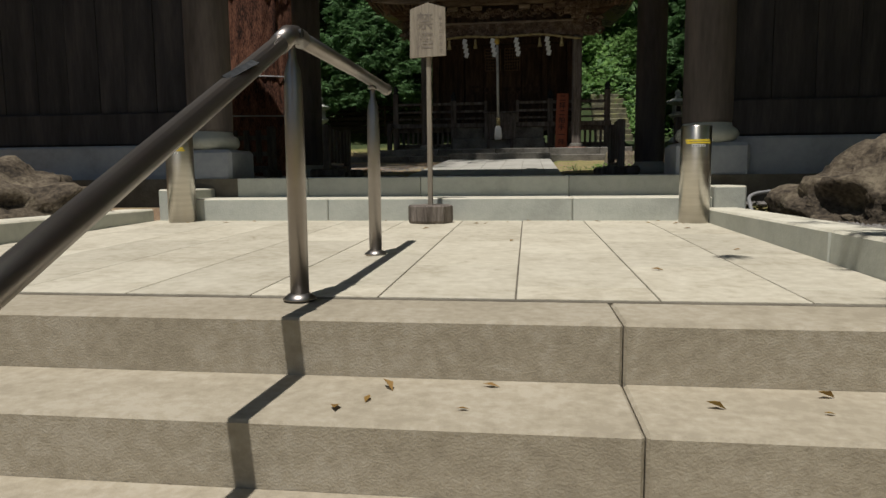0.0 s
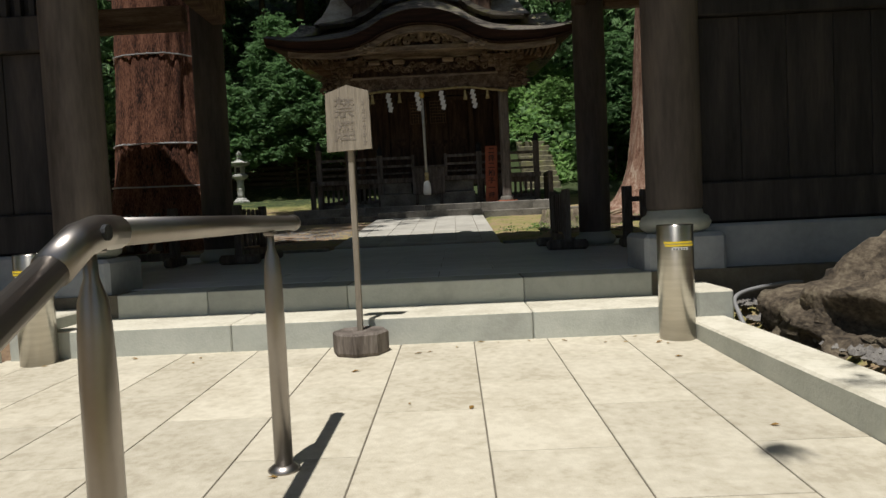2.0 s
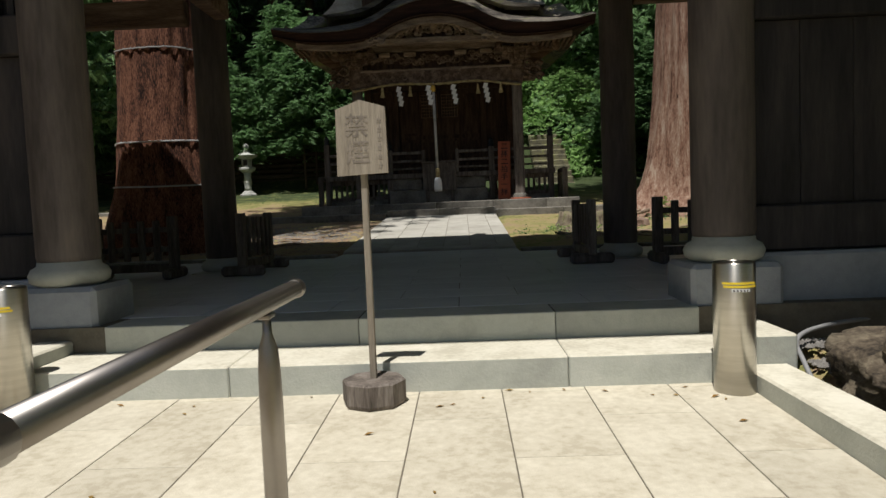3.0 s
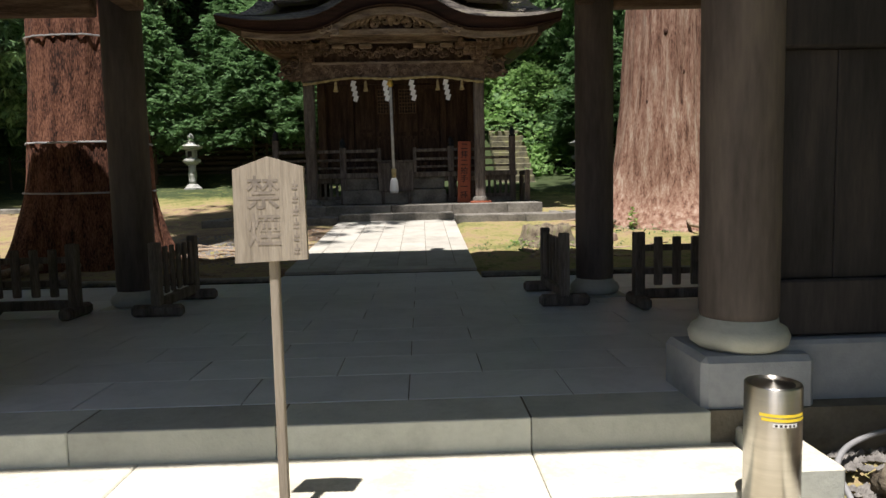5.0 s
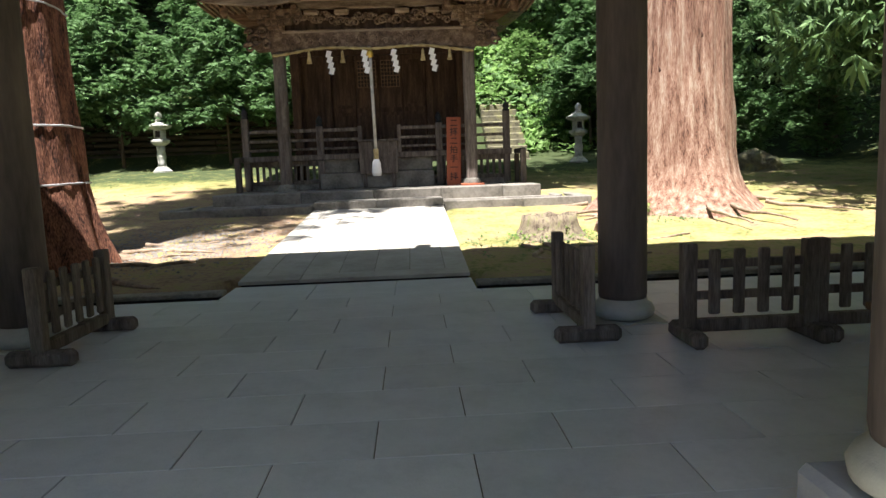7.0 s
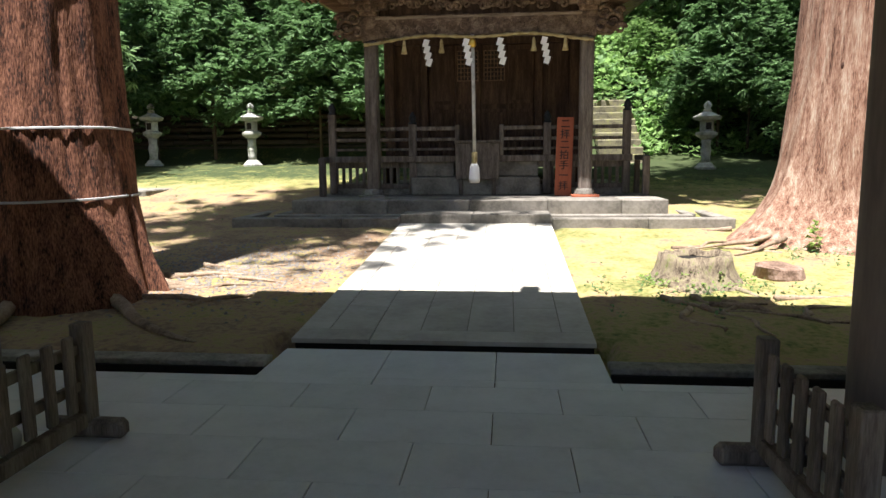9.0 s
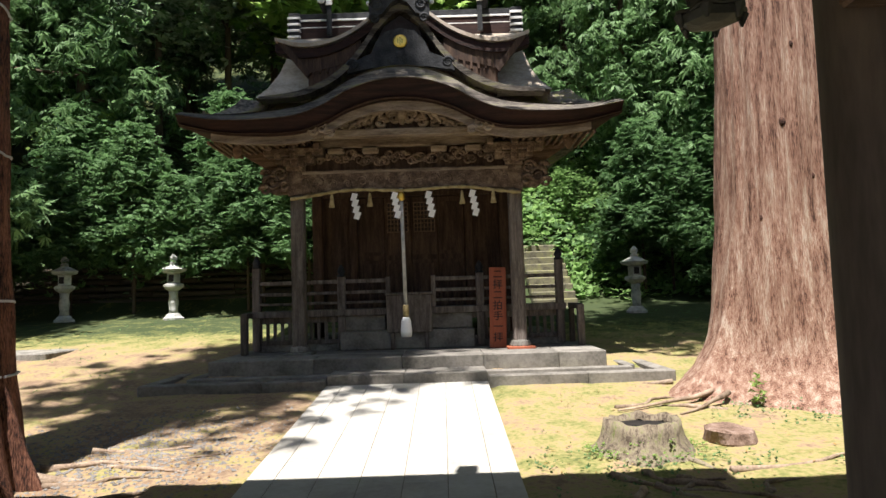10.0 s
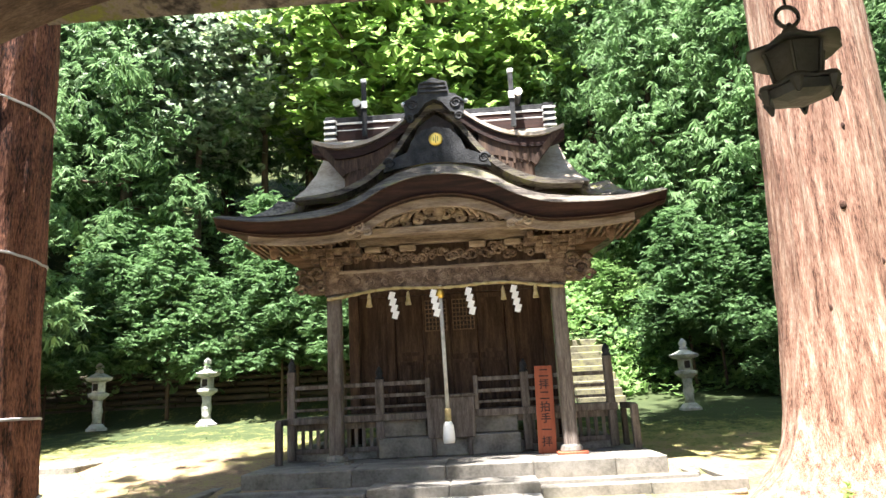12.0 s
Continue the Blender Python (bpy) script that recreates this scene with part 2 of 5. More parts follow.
# uphill the ramp shifts to near-black green, painting the shade under the trees
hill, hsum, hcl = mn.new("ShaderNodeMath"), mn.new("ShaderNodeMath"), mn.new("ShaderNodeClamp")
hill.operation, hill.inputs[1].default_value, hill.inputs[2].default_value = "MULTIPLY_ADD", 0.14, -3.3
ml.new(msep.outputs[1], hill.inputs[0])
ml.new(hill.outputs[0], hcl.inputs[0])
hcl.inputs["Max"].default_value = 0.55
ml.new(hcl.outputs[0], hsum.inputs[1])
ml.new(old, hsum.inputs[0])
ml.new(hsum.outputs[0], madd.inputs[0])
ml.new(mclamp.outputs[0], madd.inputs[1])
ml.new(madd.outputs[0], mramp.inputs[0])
NEEDLES = leafy("conifer_leaves", (0.04, 0.085, 0.032), (0.31, 0.50, 0.22), 0.48)
SOFTLEAF = leafy("cypress_leaves", (0.045, 0.10, 0.038), (0.22, 0.38, 0.155), 0.44)
BRIGHT = leafy("bright_leaves", (0.08, 0.15, 0.03), (0.46, 0.66, 0.20), 0.66)
FERN = leafy("fern_leaves", (0.06, 0.13, 0.032), (0.36, 0.56, 0.20), 0.55)
PALELEAF = leafy("pale_leaves", (0.07, 0.13, 0.055), (0.66, 0.76, 0.58), 0.5)
PALELEAF.node_tree.nodes["Principled BSDF"].inputs["Roughness"].default_value = 0.35
DEADLEAF = leafy("fallen_leaves", (0.16, 0.06, 0.02), (0.34, 0.24, 0.06), 0.1)


# ---- mesh helpers ----
def bm_new():
    return bmesh.new()


def put_mesh(name, bm, material, smooth=False):
    me = bpy.data.meshes.new(name)
    bmesh.ops.recalc_face_normals(bm, faces=bm.faces)
    bm.to_mesh(me)
    bm.free()
    if material:
        me.materials.append(material)
    if smooth:
        me.polygons.foreach_set("use_smooth", [True] * len(me.polygons))
    return me


def part(name, bm, material, parent=None, label="", smooth=False, at=None):
    """One mesh object, under a thing or a part."""
    me = bm if isinstance(bm, bpy.types.Mesh) else put_mesh(name, bm, material, smooth)
    ob = new(name, me)
    if parent:
        ob.parent = parent
    if at:
        ob.location = at
    return tagged(ob, label)


def thing(name, label, category, at=(0, 0, 0), group="", kind="", rz=0):
    ob = new(name)
    ob.empty_display_size = 0.2
    ob.matrix_basis = pose(*at, 0, 0, rz)
    return tagged(ob, label, category, group, kind)


def setting(name, bm, material, label, category, smooth=False):
    return tagged(part(name, bm, material, None, "", smooth), label, category, "", "structure")


def box(bm, x0, x1, y0, y1, z0, z1, bevel=0.0):
    vs = bmesh.ops.create_cube(bm, size=1.0)["verts"]
    for v in vs:
        v.co = Vector(((x0 + x1) / 2 + v.co.x * (x1 - x0), (y0 + y1) / 2 + v.co.y * (y1 - y0), (z0 + z1) / 2 + v.co.z * (z1 - z0)))
    if bevel:
        es = {e for v in vs for e in v.link_edges}
        bmesh.ops.bevel(bm, geom=list(es), offset=bevel, segments=1, affect="EDGES")
    return bm


def boxed(*a):
    return box(bm_new(), *a)


def tube(bm, p0, p1, r0, r1=None, n=12):
    r1 = r0 if r1 is None else r1
    p0, p1 = Vector(p0), Vector(p1)
    q = (p1 - p0).to_track_quat("Z", "Y")
    rings = []
    for p, r in ((p0, r0), (p1, r1)):
        rings.append([bm.verts.new(p + q @ Vector((r * math.cos(a), r * math.sin(a), 0))) for a in [2 * math.pi * k / n for k in range(n)]])
    for k in range(n):
        bm.faces.new((rings[0][k], rings[0][(k + 1) % n], rings[1][(k + 1) % n], rings[1][k]))
    bm.faces.new(rings[0][::-1])
    bm.faces.new(rings[1])
    return bm


def tubed(*a):
    return tube(bm_new(), *a)


def lathe(profile, n=20, bm=None, at=(0, 0, 0)):
    bm = bm or bm_new()
    rings = [[bm.verts.new((at[0] + r * math.cos(2 * math.pi * k / n), at[1] + r * math.sin(2 * math.pi * k / n), at[2] + z)) for k in range(n)] for r, z in profile]
    for a, b in zip(rings, rings[1:]):
        for k in range(n):
            bm.faces.new((a[k], a[(k + 1) % n], b[(k + 1) % n], b[k]))
    bm.faces.new(rings[0][::-1])
    bm.faces.new(rings[-1])
    return bm


def pipe(points, r, n=8):
    """A bent round bar through points."""
    bm = bm_new()
    pts = [Vector(p) for p in points]
    rings = []
    for k, p in enumerate(pts):
        d = (pts[min(k + 1, len(pts) - 1)] - pts[max(k - 1, 0)]).normalized()
        q = d.to_track_quat("Z", "Y")
        rr = r[k] if isinstance(r, (list, tuple)) else r
        rings.append([bm.verts.new(p + q @ Vector((rr * math.cos(2 * math.pi * j / n), rr * math.sin(2 * math.pi * j / n), 0))) for j in range(n)])
    for a, b in zip(rings, rings[1:]):
        for j in range(n):
            bm.faces.new((a[j], a[(j + 1) % n], b[(j + 1) % n], b[j]))
    bm.faces.new(rings[0][::-1])
    bm.faces.new(rings[-1])
    return bm


def prism(outline, y0, y1, bm=None):
    """A shape drawn in x and z, made thick along y."""
    bm = bm or bm_new()
    f = [bm.verts.new((x, y0, z)) for x, z in outline]
    b = [bm.verts.new((x, y1, z)) for x, z in outline]
    bm.faces.new(f[::-1])
    bm.faces.new(b)
    n = len(f)
    for k in range(n):
        bm.faces.new((f[k], f[(k + 1) % n], b[(k + 1) % n], b[k]))
    return bm


def spline(pts, n):
    """Points of a smooth curve through pts."""
    out = []
    P = [pts[0]] + list(pts) + [pts[-1]]
    for k in range(1, len(P) - 2):
        for j in range(n):
            t = j / n
            a, b, c, d = (np.array(P[k + i], float) for i in (-1, 0, 1, 2))
            out.append(tuple(0.5 * (2 * b + (c - a) * t + (2 * a - 5 * b + 4 * c - d) * t * t + (3 * b - a - 3 * c + d) * t ** 3)))
    out.append(tuple(map(float, pts[-1])))
    return out


def rough_up(bm, amount, scale, seed=0.0):
    for v in bm.verts:
        d = noise.noise(v.co * scale + Vector((seed, seed * 2, 0))) + 0.5 * noise.noise(v.co * scale * 2.7 + Vector((0, seed, 3)))
        v.co += v.co.normalized() * d * amount if v.co.length > 1e-4 else Vector()
    return bm


# ---- ground ----
PX0, PX1 = -1.507, 0.791          # the stone path's sides, in the shrine court's own units
# the shrine court is laid out in its own units and set behind the gate by one matrix
UNIT = 1.195
COURT = Matrix.Translation((-0.61, 12.95, 1.57)) @ Matrix.Scale(UNIT, 4) @ Matrix.Translation((0.358, -11.98, -1.6))
CINV = COURT.inverted()


def ground_z(x, y):
    cx, cy, _ = CINV @ Vector((x, y, 0))
    on_path = PX0 - 0.05 < cx < PX1 + 0.05
    if y < (13.1 if PX0 - 0.1 < cx < PX1 + 0.1 else 12.35):
        if y < 6.5:
            z = max(0.0, min(1.12, (y + 0.2) * 0.36))
            z += 0 if -3.3 < x < 1.95 else 0.1
            if -3.2 < x < 1.8:
                z -= 0.35
        else:
            z = 1.3
    else:
        z = 1.575 + (min(cy, 17.5) - 11.6) * 0.063 + max(0, cy - 17.5) * 0.1
        z += 0 if on_path else 0.035 * noise.noise(Vector((cx * 0.7, cy * 0.7, 0))) + 0.02 * noise.noise(Vector((cx * 2.3, cy * 2.3, 4))) + 0.012 * noise.noise(Vector((cx * 5.1, cy * 5.1, 8)))
        z -= 0.03 if on_path else 0.0
        if cy > 26.5:
            z += (min(cy, 75) - 26.5) * 0.62 * min(1, (cy - 26.5) / 3)
        z = (COURT @ Vector((cx, cy, z))).z
    s = max(0, abs(x + 0.7) - 15.5)
    z += min(s, 45) * 0.45 * max(0, min(1, (y - 2) / 14))
    return z


def court_z(x, y):
    """The ground's height, in the court's units."""
    p = COURT @ Vector((x, y, 0))
    return (CINV @ Vector((p.x, p.y, ground_z(p.x, p.y)))).z


def axis_steps(lo, hi, fine0, fine1, step):
    mid = list(np.arange(fine0, fine1, step))
    a, b = fine0, fine1
    left, right = [], [fine1]
    d = step
    while a > lo:
        d *= 1.35
        a -= d
        left.append(a)
    d = step
    while b < hi:
        d *= 1.35
        b += d
        right.append(b)
    return left[::-1] + mid + right


xs, ys = axis_steps(-600, 600, -10, 10, 0.15), axis_steps(-300, 900, 1.0, 33, 0.14)
verts = [(x, y, ground_z(x, y)) for y in ys for x in xs]
faces = [(j * len(xs) + i, j * len(xs) + i + 1, (j + 1) * len(xs) + i + 1, (j + 1) * len(xs) + i) for j in range(len(ys) - 1) for i in range(len(xs) - 1)]
gm = bpy.data.meshes.new("ground")
gm.from_pydata(verts, [], faces)
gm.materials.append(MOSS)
gm.polygons.foreach_set("use_smooth", [True] * len(gm.polygons))
tagged(part("ground", gm, None), "mossy brown earth rising gently to a wooded hill", "ground", "", "structure")

# ---- steps and landing ----
LZ0, LZ1 = 1.145, 1.213           # the landing's height in front and at the back


def lz(y):
    return LZ0 + (y - 2.87) * (LZ1 - LZ0) / 3.35


steps = thing("stone_stairs", "pale cut stone stairs with sharp sunlit edges", "stairs", kind="structure")
SX0, SX1 = -2.9, 1.45
for k in range(7):
    top, front = 1.145 - 0.17 * k, 2.90 - 0.37 * k
    cuts = [SX0, -2.2 + 0.3 * (k % 2), 0.42 if k < 2 else 0.2, SX1]
    for a, b in zip(cuts, cuts[1:]):
        part("step_slab", boxed(a + 0.002, b - 0.002, front, front + 0.375 if k else 3.22, top - 0.17 - 0.3, top, 0.008), STEP, steps)
floor_l = setting("floor_landing", boxed(SX0, SX1, 3.2, 6.75, 0.7, 1.14), JOINT, "pale granite landing of long slabs with thin joints", "floor")
for v in floor_l.data.vertices:
    if v.co.z > 1:
        v.co.z = lz(v.co.y) - 0.005
COLS = [SX0, -2.63, -2.17, -1.71, -1.25, -0.79, -0.34, 0.12, 0.58, 1.04, SX1]
rng = random.Random(3)
FIRST = {c: 4.83 if c % 2 == 0 else 5.24 for c in range(10)}


def slab(x0, x1, y0, y1, zf, thick, material, parent, name="slab", gap=0.004, bv=0.002):
    """A stone lying on a slope given by zf(y)."""
    bm = bm_new()
    co = [(x0 + gap, y0 + gap), (x1 - gap, y0 + gap), (x1 - gap, y1 - gap), (x0 + gap, y1 - gap)]
    lo = [bm.verts.new((x, y, zf(y) - thick)) for x, y in co]
    mid = [bm.verts.new((x, y, zf(y) - bv)) for x, y in co]
    up = [bm.verts.new((x + (bv if i in (0, 3) else -bv), y + (bv if i < 2 else -bv), zf(y))) for i, (x, y) in enumerate(co)]
    for a, b in ((lo, mid), (mid, up)):
        for i in range(4):
            bm.faces.new((a[i], a[(i + 1) % 4], b[(i + 1) % 4], b[i]))
    bm.faces.new(up)
    return part(name, bm, material, parent)


for c, (a, b) in enumerate(zip(COLS, COLS[1:])):
    y = FIRST[c] - 0.90 * 3
    while y < 6.25:
        lo, hi = max(3.222, y), min(6.23, y + 0.90)
        if hi - lo > 0.05:
            slab(a, b, lo, hi, lz, 0.05, STONE, floor_l, "slab", 0.003)
        y += 0.90

def pale_top(ob, material):
    """Gives the upward-facing faces a second, paler material."""
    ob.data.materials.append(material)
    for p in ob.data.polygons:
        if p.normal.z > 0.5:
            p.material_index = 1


# kerbs beside the landing
for name, x0, x1, label in (("kerb", 1.45, 1.70, "pale stone kerb beside the landing, sunlit"), ("kerb", -3.15, -2.9, "pale stone kerb beside the landing")):
    k = thing(name, label, "kerb", kind="structure")
    for a, b in ((2.4, 4.1), (4.1, 6.2)):
        pale_top(part("kerb_stone", boxed(x0, x1, a + 0.003, b - 0.003, 0.8, 1.31, 0.012), GREENSTONE, k), CREAMTOP)

# two broad steps up to the gate
first = thing("gate_step", "long pale stone step in full sun", "step", kind="structure")
for a, b in zip((-2.62, -1.42, 0.5, 1.52), (-1.42, 0.5, 1.52, 1.53)):
    if b - a > 0.1:
        pale_top(part("step_slab", boxed(a + 0.002, b - 0.002, 6.2, 6.74, 1.0, 1.388, 0.008), GREENSTONE, first), CREAMTOP)
for x0, x1 in ((1.53, 1.76), (-2.86, -2.62)):
    pale_top(part("end_block", boxed(x0, x1, 6.2, 6.84, 1.0, 1.47, 0.012), GREENSTONE, first), CREAMTOP)
floor_g = setting("floor_gate", boxed(-7.4, 6.4, 6.72, 11.97, 1.0, 1.5535), JOINT, "smooth grey flagstones in the gate's shade", "floor")
for a, b in zip((-2.4, -1.75, -0.75, 0.5, 1.4), (-1.75, -0.75, 0.5, 1.4, 1.41)):
    if b - a > 0.1:
        part("edge_slab", boxed(a + 0.002, b - 0.002, 6.70, 7.05, 1.2, 1.556, 0.006), GREENSTONE, floor_g)


def flat(z):
    return lambda q: z


ROWY = [7.05, 7.56, 8.02, 8.47, 8.94, 9.41, 9.88, 10.36, 10.87, 11.36, 11.83, 11.98]
for r, (a, b) in enumerate(zip(ROWY, ROWY[1:])):
    x = -7.76 + (0.45 if r % 2 == 0 else 0.0)
    while x < 6.3:
        if x + 0.9 > -7.3:
            slab(max(-7.4, x), min(6.4, x + 0.9), a - 0.0018, b + 0.0018, flat(1.558 + 0.002 * (a - 7)), 0.03, GATEFLOOR, floor_g, "flagstone", 0.003)
        x += 0.9
# causeway across the gutter
for a, b in ((-1.94, -1.01), (-1.01, -0.11), (-0.11, 0.75)):
    slab(a, b, 11.985, 12.71, flat(1.566), 0.4, GATEFLOOR, floor_g, "flagstone", 0.003)
gutter = thing("gutter", "dark shaded gutter edged by a low kerb", "gutter", kind="structure")
for x0, x1 in ((-7.4, -1.96), (0.77, 6.4)):
    part("kerb_stone", boxed(x0, x1, 12.22, 12.42, 1.55, 1.60, 0.008), OLDSTONE, gutter)
    # bed and walls carry the gutter's shade in their near-black colour
    part("gutter_bed", boxed(x0, x1, 11.975, 12.42, 1.0, 1.2), RECESSDARK, gutter)
    part("gutter_wall", boxed(x0, x1, 12.20, 12.24, 1.15, 1.548), RECESSDARK, gutter)
# dark strips painted for the shade below the path's front edge
part("gutter_wall", boxed(-1.95, 0.74, 12.97, 13.01, 1.15, 1.54), RECESSDARK, gutter)
part("gutter_bed", boxed(-1.95, 0.76, 12.72, 12.97, 1.0, 1.40), RECESSDARK, gutter)
# stone path to the shrine
PZ = lambda q: 1.615 + (q - 11.98) * 0.0706
path = setting("path", prism([(PX0 + 0.02, 0), (PX1 - 0.02, 0), (PX1 - 0.02, 0.01), (PX0 + 0.02, 0.01)], 12.2, 17.2), JOINT, "stone path with a border course, bright in the sun", "path")
for v in path.data.vertices:
    v.co.z += PZ(v.co.y) - 0.016
E_ = 0.24
slab(PX0, -0.9, 11.98, 11.98 + E_, PZ, 0.035, PATHSTONE, path, "border_slab")
slab(-0.9, PX1, 11.98, 11.98 + E_, PZ, 0.035, PATHSTONE, path, "border_slab")
for x0, x1 in ((PX0, PX0 + E_), (PX1 - E_, PX1)):
    for k in range(4):
        slab(x0, x1, 12.22 + k * 1.25, 12.22 + k * 1.25 + 1.25, PZ, 0.12, PATHSTONE, path, "border_slab")
w = (PX1 - PX0 - 2 * E_) / 5
for c in range(5):
    y = 12.22 - (0.0 if c in (1, 3) else 0.36)
    while y < 17.2:
        lo, hi = max(12.22, y), min(17.22, y + 0.98)
        if hi - lo > 0.06:
            slab(PX0 + E_ + c * w, PX0 + E_ + (c + 1) * w, lo, hi, PZ, 0.08, PATHSTONE, path, "slab", 0.003)
        y += 0.98

# ---- the gate ----
CLX, CRX, CFY, CRY = -2.76, 1.66, 6.98, 10.45
TOPZ = 5.75


def gate_column(x, y, front):
    zb = 1.815 if front else 1.572
    col = thing("gate_column", "round weathered wooden gate column on a moulded stone base", "column", (x, y, 1.39 if front else 1.56), "gate columns", "structure")
    z0 = 1.39 if front else 1.56
    if front:
        ped = box(bm_new(), -0.29, 0.29, -0.24, 0.29, 0, zb - z0, 0.03)
        part("pedestal", ped, FOOTSTONE, col, "bluish grey stone pedestal block")
    else:
        part("plinth", boxed(-0.28, 0.28, -0.28, 0.28, -0.02, 0.016, 0.006), GREENSTONE, col)
    b = zb - z0
    part("base", lathe([(0.20, b), (0.245, b + 0.03), (0.255, b + 0.075), (0.235, b + 0.115), (0.20, b + 0.135), (0.195, b + 0.165)], 28), GREENSTONE, col, "moulded round stone base", True)
    w = 0.20 if front else 0.195
    part("shaft", lathe([(w - 0.008, b + 0.165), (w, b + 0.2), (w, 2.2), (w - 0.005, TOPZ - z0)], 28), COLUMN, col, "", True)


for x in (CLX, CRX):
    gate_column(x, CFY, True)
    gate_column(x + (-0.22 if x < 0 else 0.14), CRY, False)
for x in (-6.6, 5.6):
    gate_column(x, CFY, True)
    gate_column(x, CRY, False)

# board walls of the side bays
for name, x0, x1 in (("wall_gate_east", CRX + 0.17, 5.45), ("wall_gate_west", -6.45, CLX - 0.17)):
    wl = setting(name, boxed(x0, x1, 7.0, 7.06, 1.86, 4.9), GATEWOOD, "dark weathered board wall of the gate", "wall")
    part("footing", boxed(x0 - 0.05, x1 + 0.2, 6.84, 7.1, 1.0, 1.865, 0.02), FOOTSTONE, wl, "bluish pale stone footing")
    part("sill_beam", boxed(x0, x1, 6.91, 7.0, 1.875, 2.17, 0.012), GATEWOOD, wl)
    part("middle_beam", boxed(x0, x1, 6.90, 7.0, 3.36, 3.62, 0.012), GATEWOOD, wl)
    part("top_beam", boxed(x0, x1, 6.88, 7.0, 4.6, 4.9, 0.012), GATEWOOD, wl)
    rng = random.Random(5)
    x = x0
    while x < x1 - 0.02:
        wd = min(rng.uniform(0.27, 0.36), x1 - x)
        o = rng.uniform(0, 0.008)
        part("board", boxed(x + 0.002, x + wd - 0.002, 6.965 - o, 6.998, 2.172, 3.358, 0.004), GATEWOOD, wl)
        x += wd
    x = x0 + 0.06
    while x < x1 - 0.05:
        part("slat", boxed(x, x + 0.045, 6.94, 6.99, 3.622, 4.598, 0.004), GATEWOOD, wl)
        x += 0.105
# rear beams, tie beams, ceiling, roof
for name, a in (("beam_rear_east", (CRX + 0.33, 5.45)), ("beam_rear_west", (-6.45, CLX - 0.48))):
    setting(name, boxed(a[0], a[1], CRY - 0.08, CRY + 0.08, 4.51, 4.80, 0.015), BEAMWOOD, "dark wooden beam between gate columns", "beam")
for x in (CLX, CRX):
    setting("beam_tie", boxed(x - 0.09, x + 0.09, CFY + 0.17, CRY - 0.17, 4.5, 4.8, 0.015), BEAMWOOD, "dark wooden tie beam of the gate", "beam")
setting("beam_front", boxed(CLX + 0.17, CRX - 0.17, 6.89, 7.07, 4.75, 5.1, 0.02), BEAMWOOD, "dark wooden lintel of the gate", "beam")
arch = [(-2.80, 4.88), (-1.96, 4.88), (-1.90, 5.01), (-1.64, 5.12), (-1.28, 5.22), (-0.98, 5.28), (-0.5, 5.36), (0.1, 5.45), (0.8, 5.5), (1.61, 5.52), (1.61, 5.68), (-2.80, 5.68)]
setting("beam_rear", prism(arch, CRY - 0.1, CRY + 0.1), BEAMWOOD, "arched wooden rainbow beam at the gate's rear", "beam")
# out of view; added to block light from above the gate
setting("ceiling_gate", boxed(-7.2, 6.2, 6.2, 11.1, TOPZ, TOPZ + 0.12), BEAMWOOD, "unseen board ceiling added to keep the gate dark", "ceiling")
RO = [(5.16, 6.05), (6.4, 6.55), (7.5, 7.35), (8.7, 8.7), (9.9, 7.7), (11.2, 7.05), (12.95, 6.66)]
SIDE = RO[:-1] + [(12.6, 6.74)]


def roof_piece(x0, x1, prof):
    bm = bm_new()
    up = [[bm.verts.new((x, y, z + 0.28)) for y, z in prof] for x in (x0, x1)]
    dn = [[bm.verts.new((x, y, z)) for y, z in prof] for x in (x0, x1)]
    for k in range(len(prof) - 1):
        bm.faces.new((up[0][k], up[1][k], up[1][k + 1], up[0][k + 1]))
        bm.faces.new((dn[0][k], dn[0][k + 1], dn[1][k + 1], dn[1][k]))
    for k in (0, -1):
        bm.faces.new((up[0][k], up[1][k], dn[1][k], dn[0][k]))
    for s_ in (0, 1):
        bm.faces.new(up[s_] + dn[s_][::-1])
    return bm


roof_g = setting("roof_gate", roof_piece(-3.4, 2.3, RO), BARKROOF, "broad eaves of the gate roof", "roof")
part("side_roof", roof_piece(-8.6, -3.404, SIDE), BARKROOF, roof_g)
part("side_roof", roof_piece(2.304, 7.6, SIDE), BARKROOF, roof_g)
# unseen block added on the rear eave to notch its shadow on the path
part("ridge_board", boxed(-0.36, -0.16, 12.93, 13.12, 6.7, 7.14, 0.01), BEAMWOOD, roof_g)


def fence(x, y, z, length, rz, n, group):
    f = thing("picket_fence", "low dark wooden picket fence standing on block feet", "fence", (x, y, z), group, "", rz)
    for s in (0.0, length):
        part("post", boxed(s - 0.05, s + 0.05, -0.045, 0.045, 0.1, 0.70, 0.008), GREYWOOD, f)
        part("foot", boxed(s - 0.055, s + 0.055, -0.24, 0.24, 0.0, 0.115, 0.03), GREYWOOD, f)
    part("bottom_rail", boxed(0.05, length - 0.05, -0.035, 0.035, 0.075, 0.165, 0.008), GREYWOOD, f)
    for zz in (0.30, 0.52):
        part("rail", boxed(0.05, length - 0.05, -0.012, 0.022, zz, zz + 0.06, 0.005), GREYWOOD, f)
    for k in range(n):
        cx = length * (k + 1) / (n + 1)
        part("picket", boxed(cx - 0.04, cx + 0.04, -0.045, -0.013, 0.20, 0.655, 0.01), GREYWOOD, f)


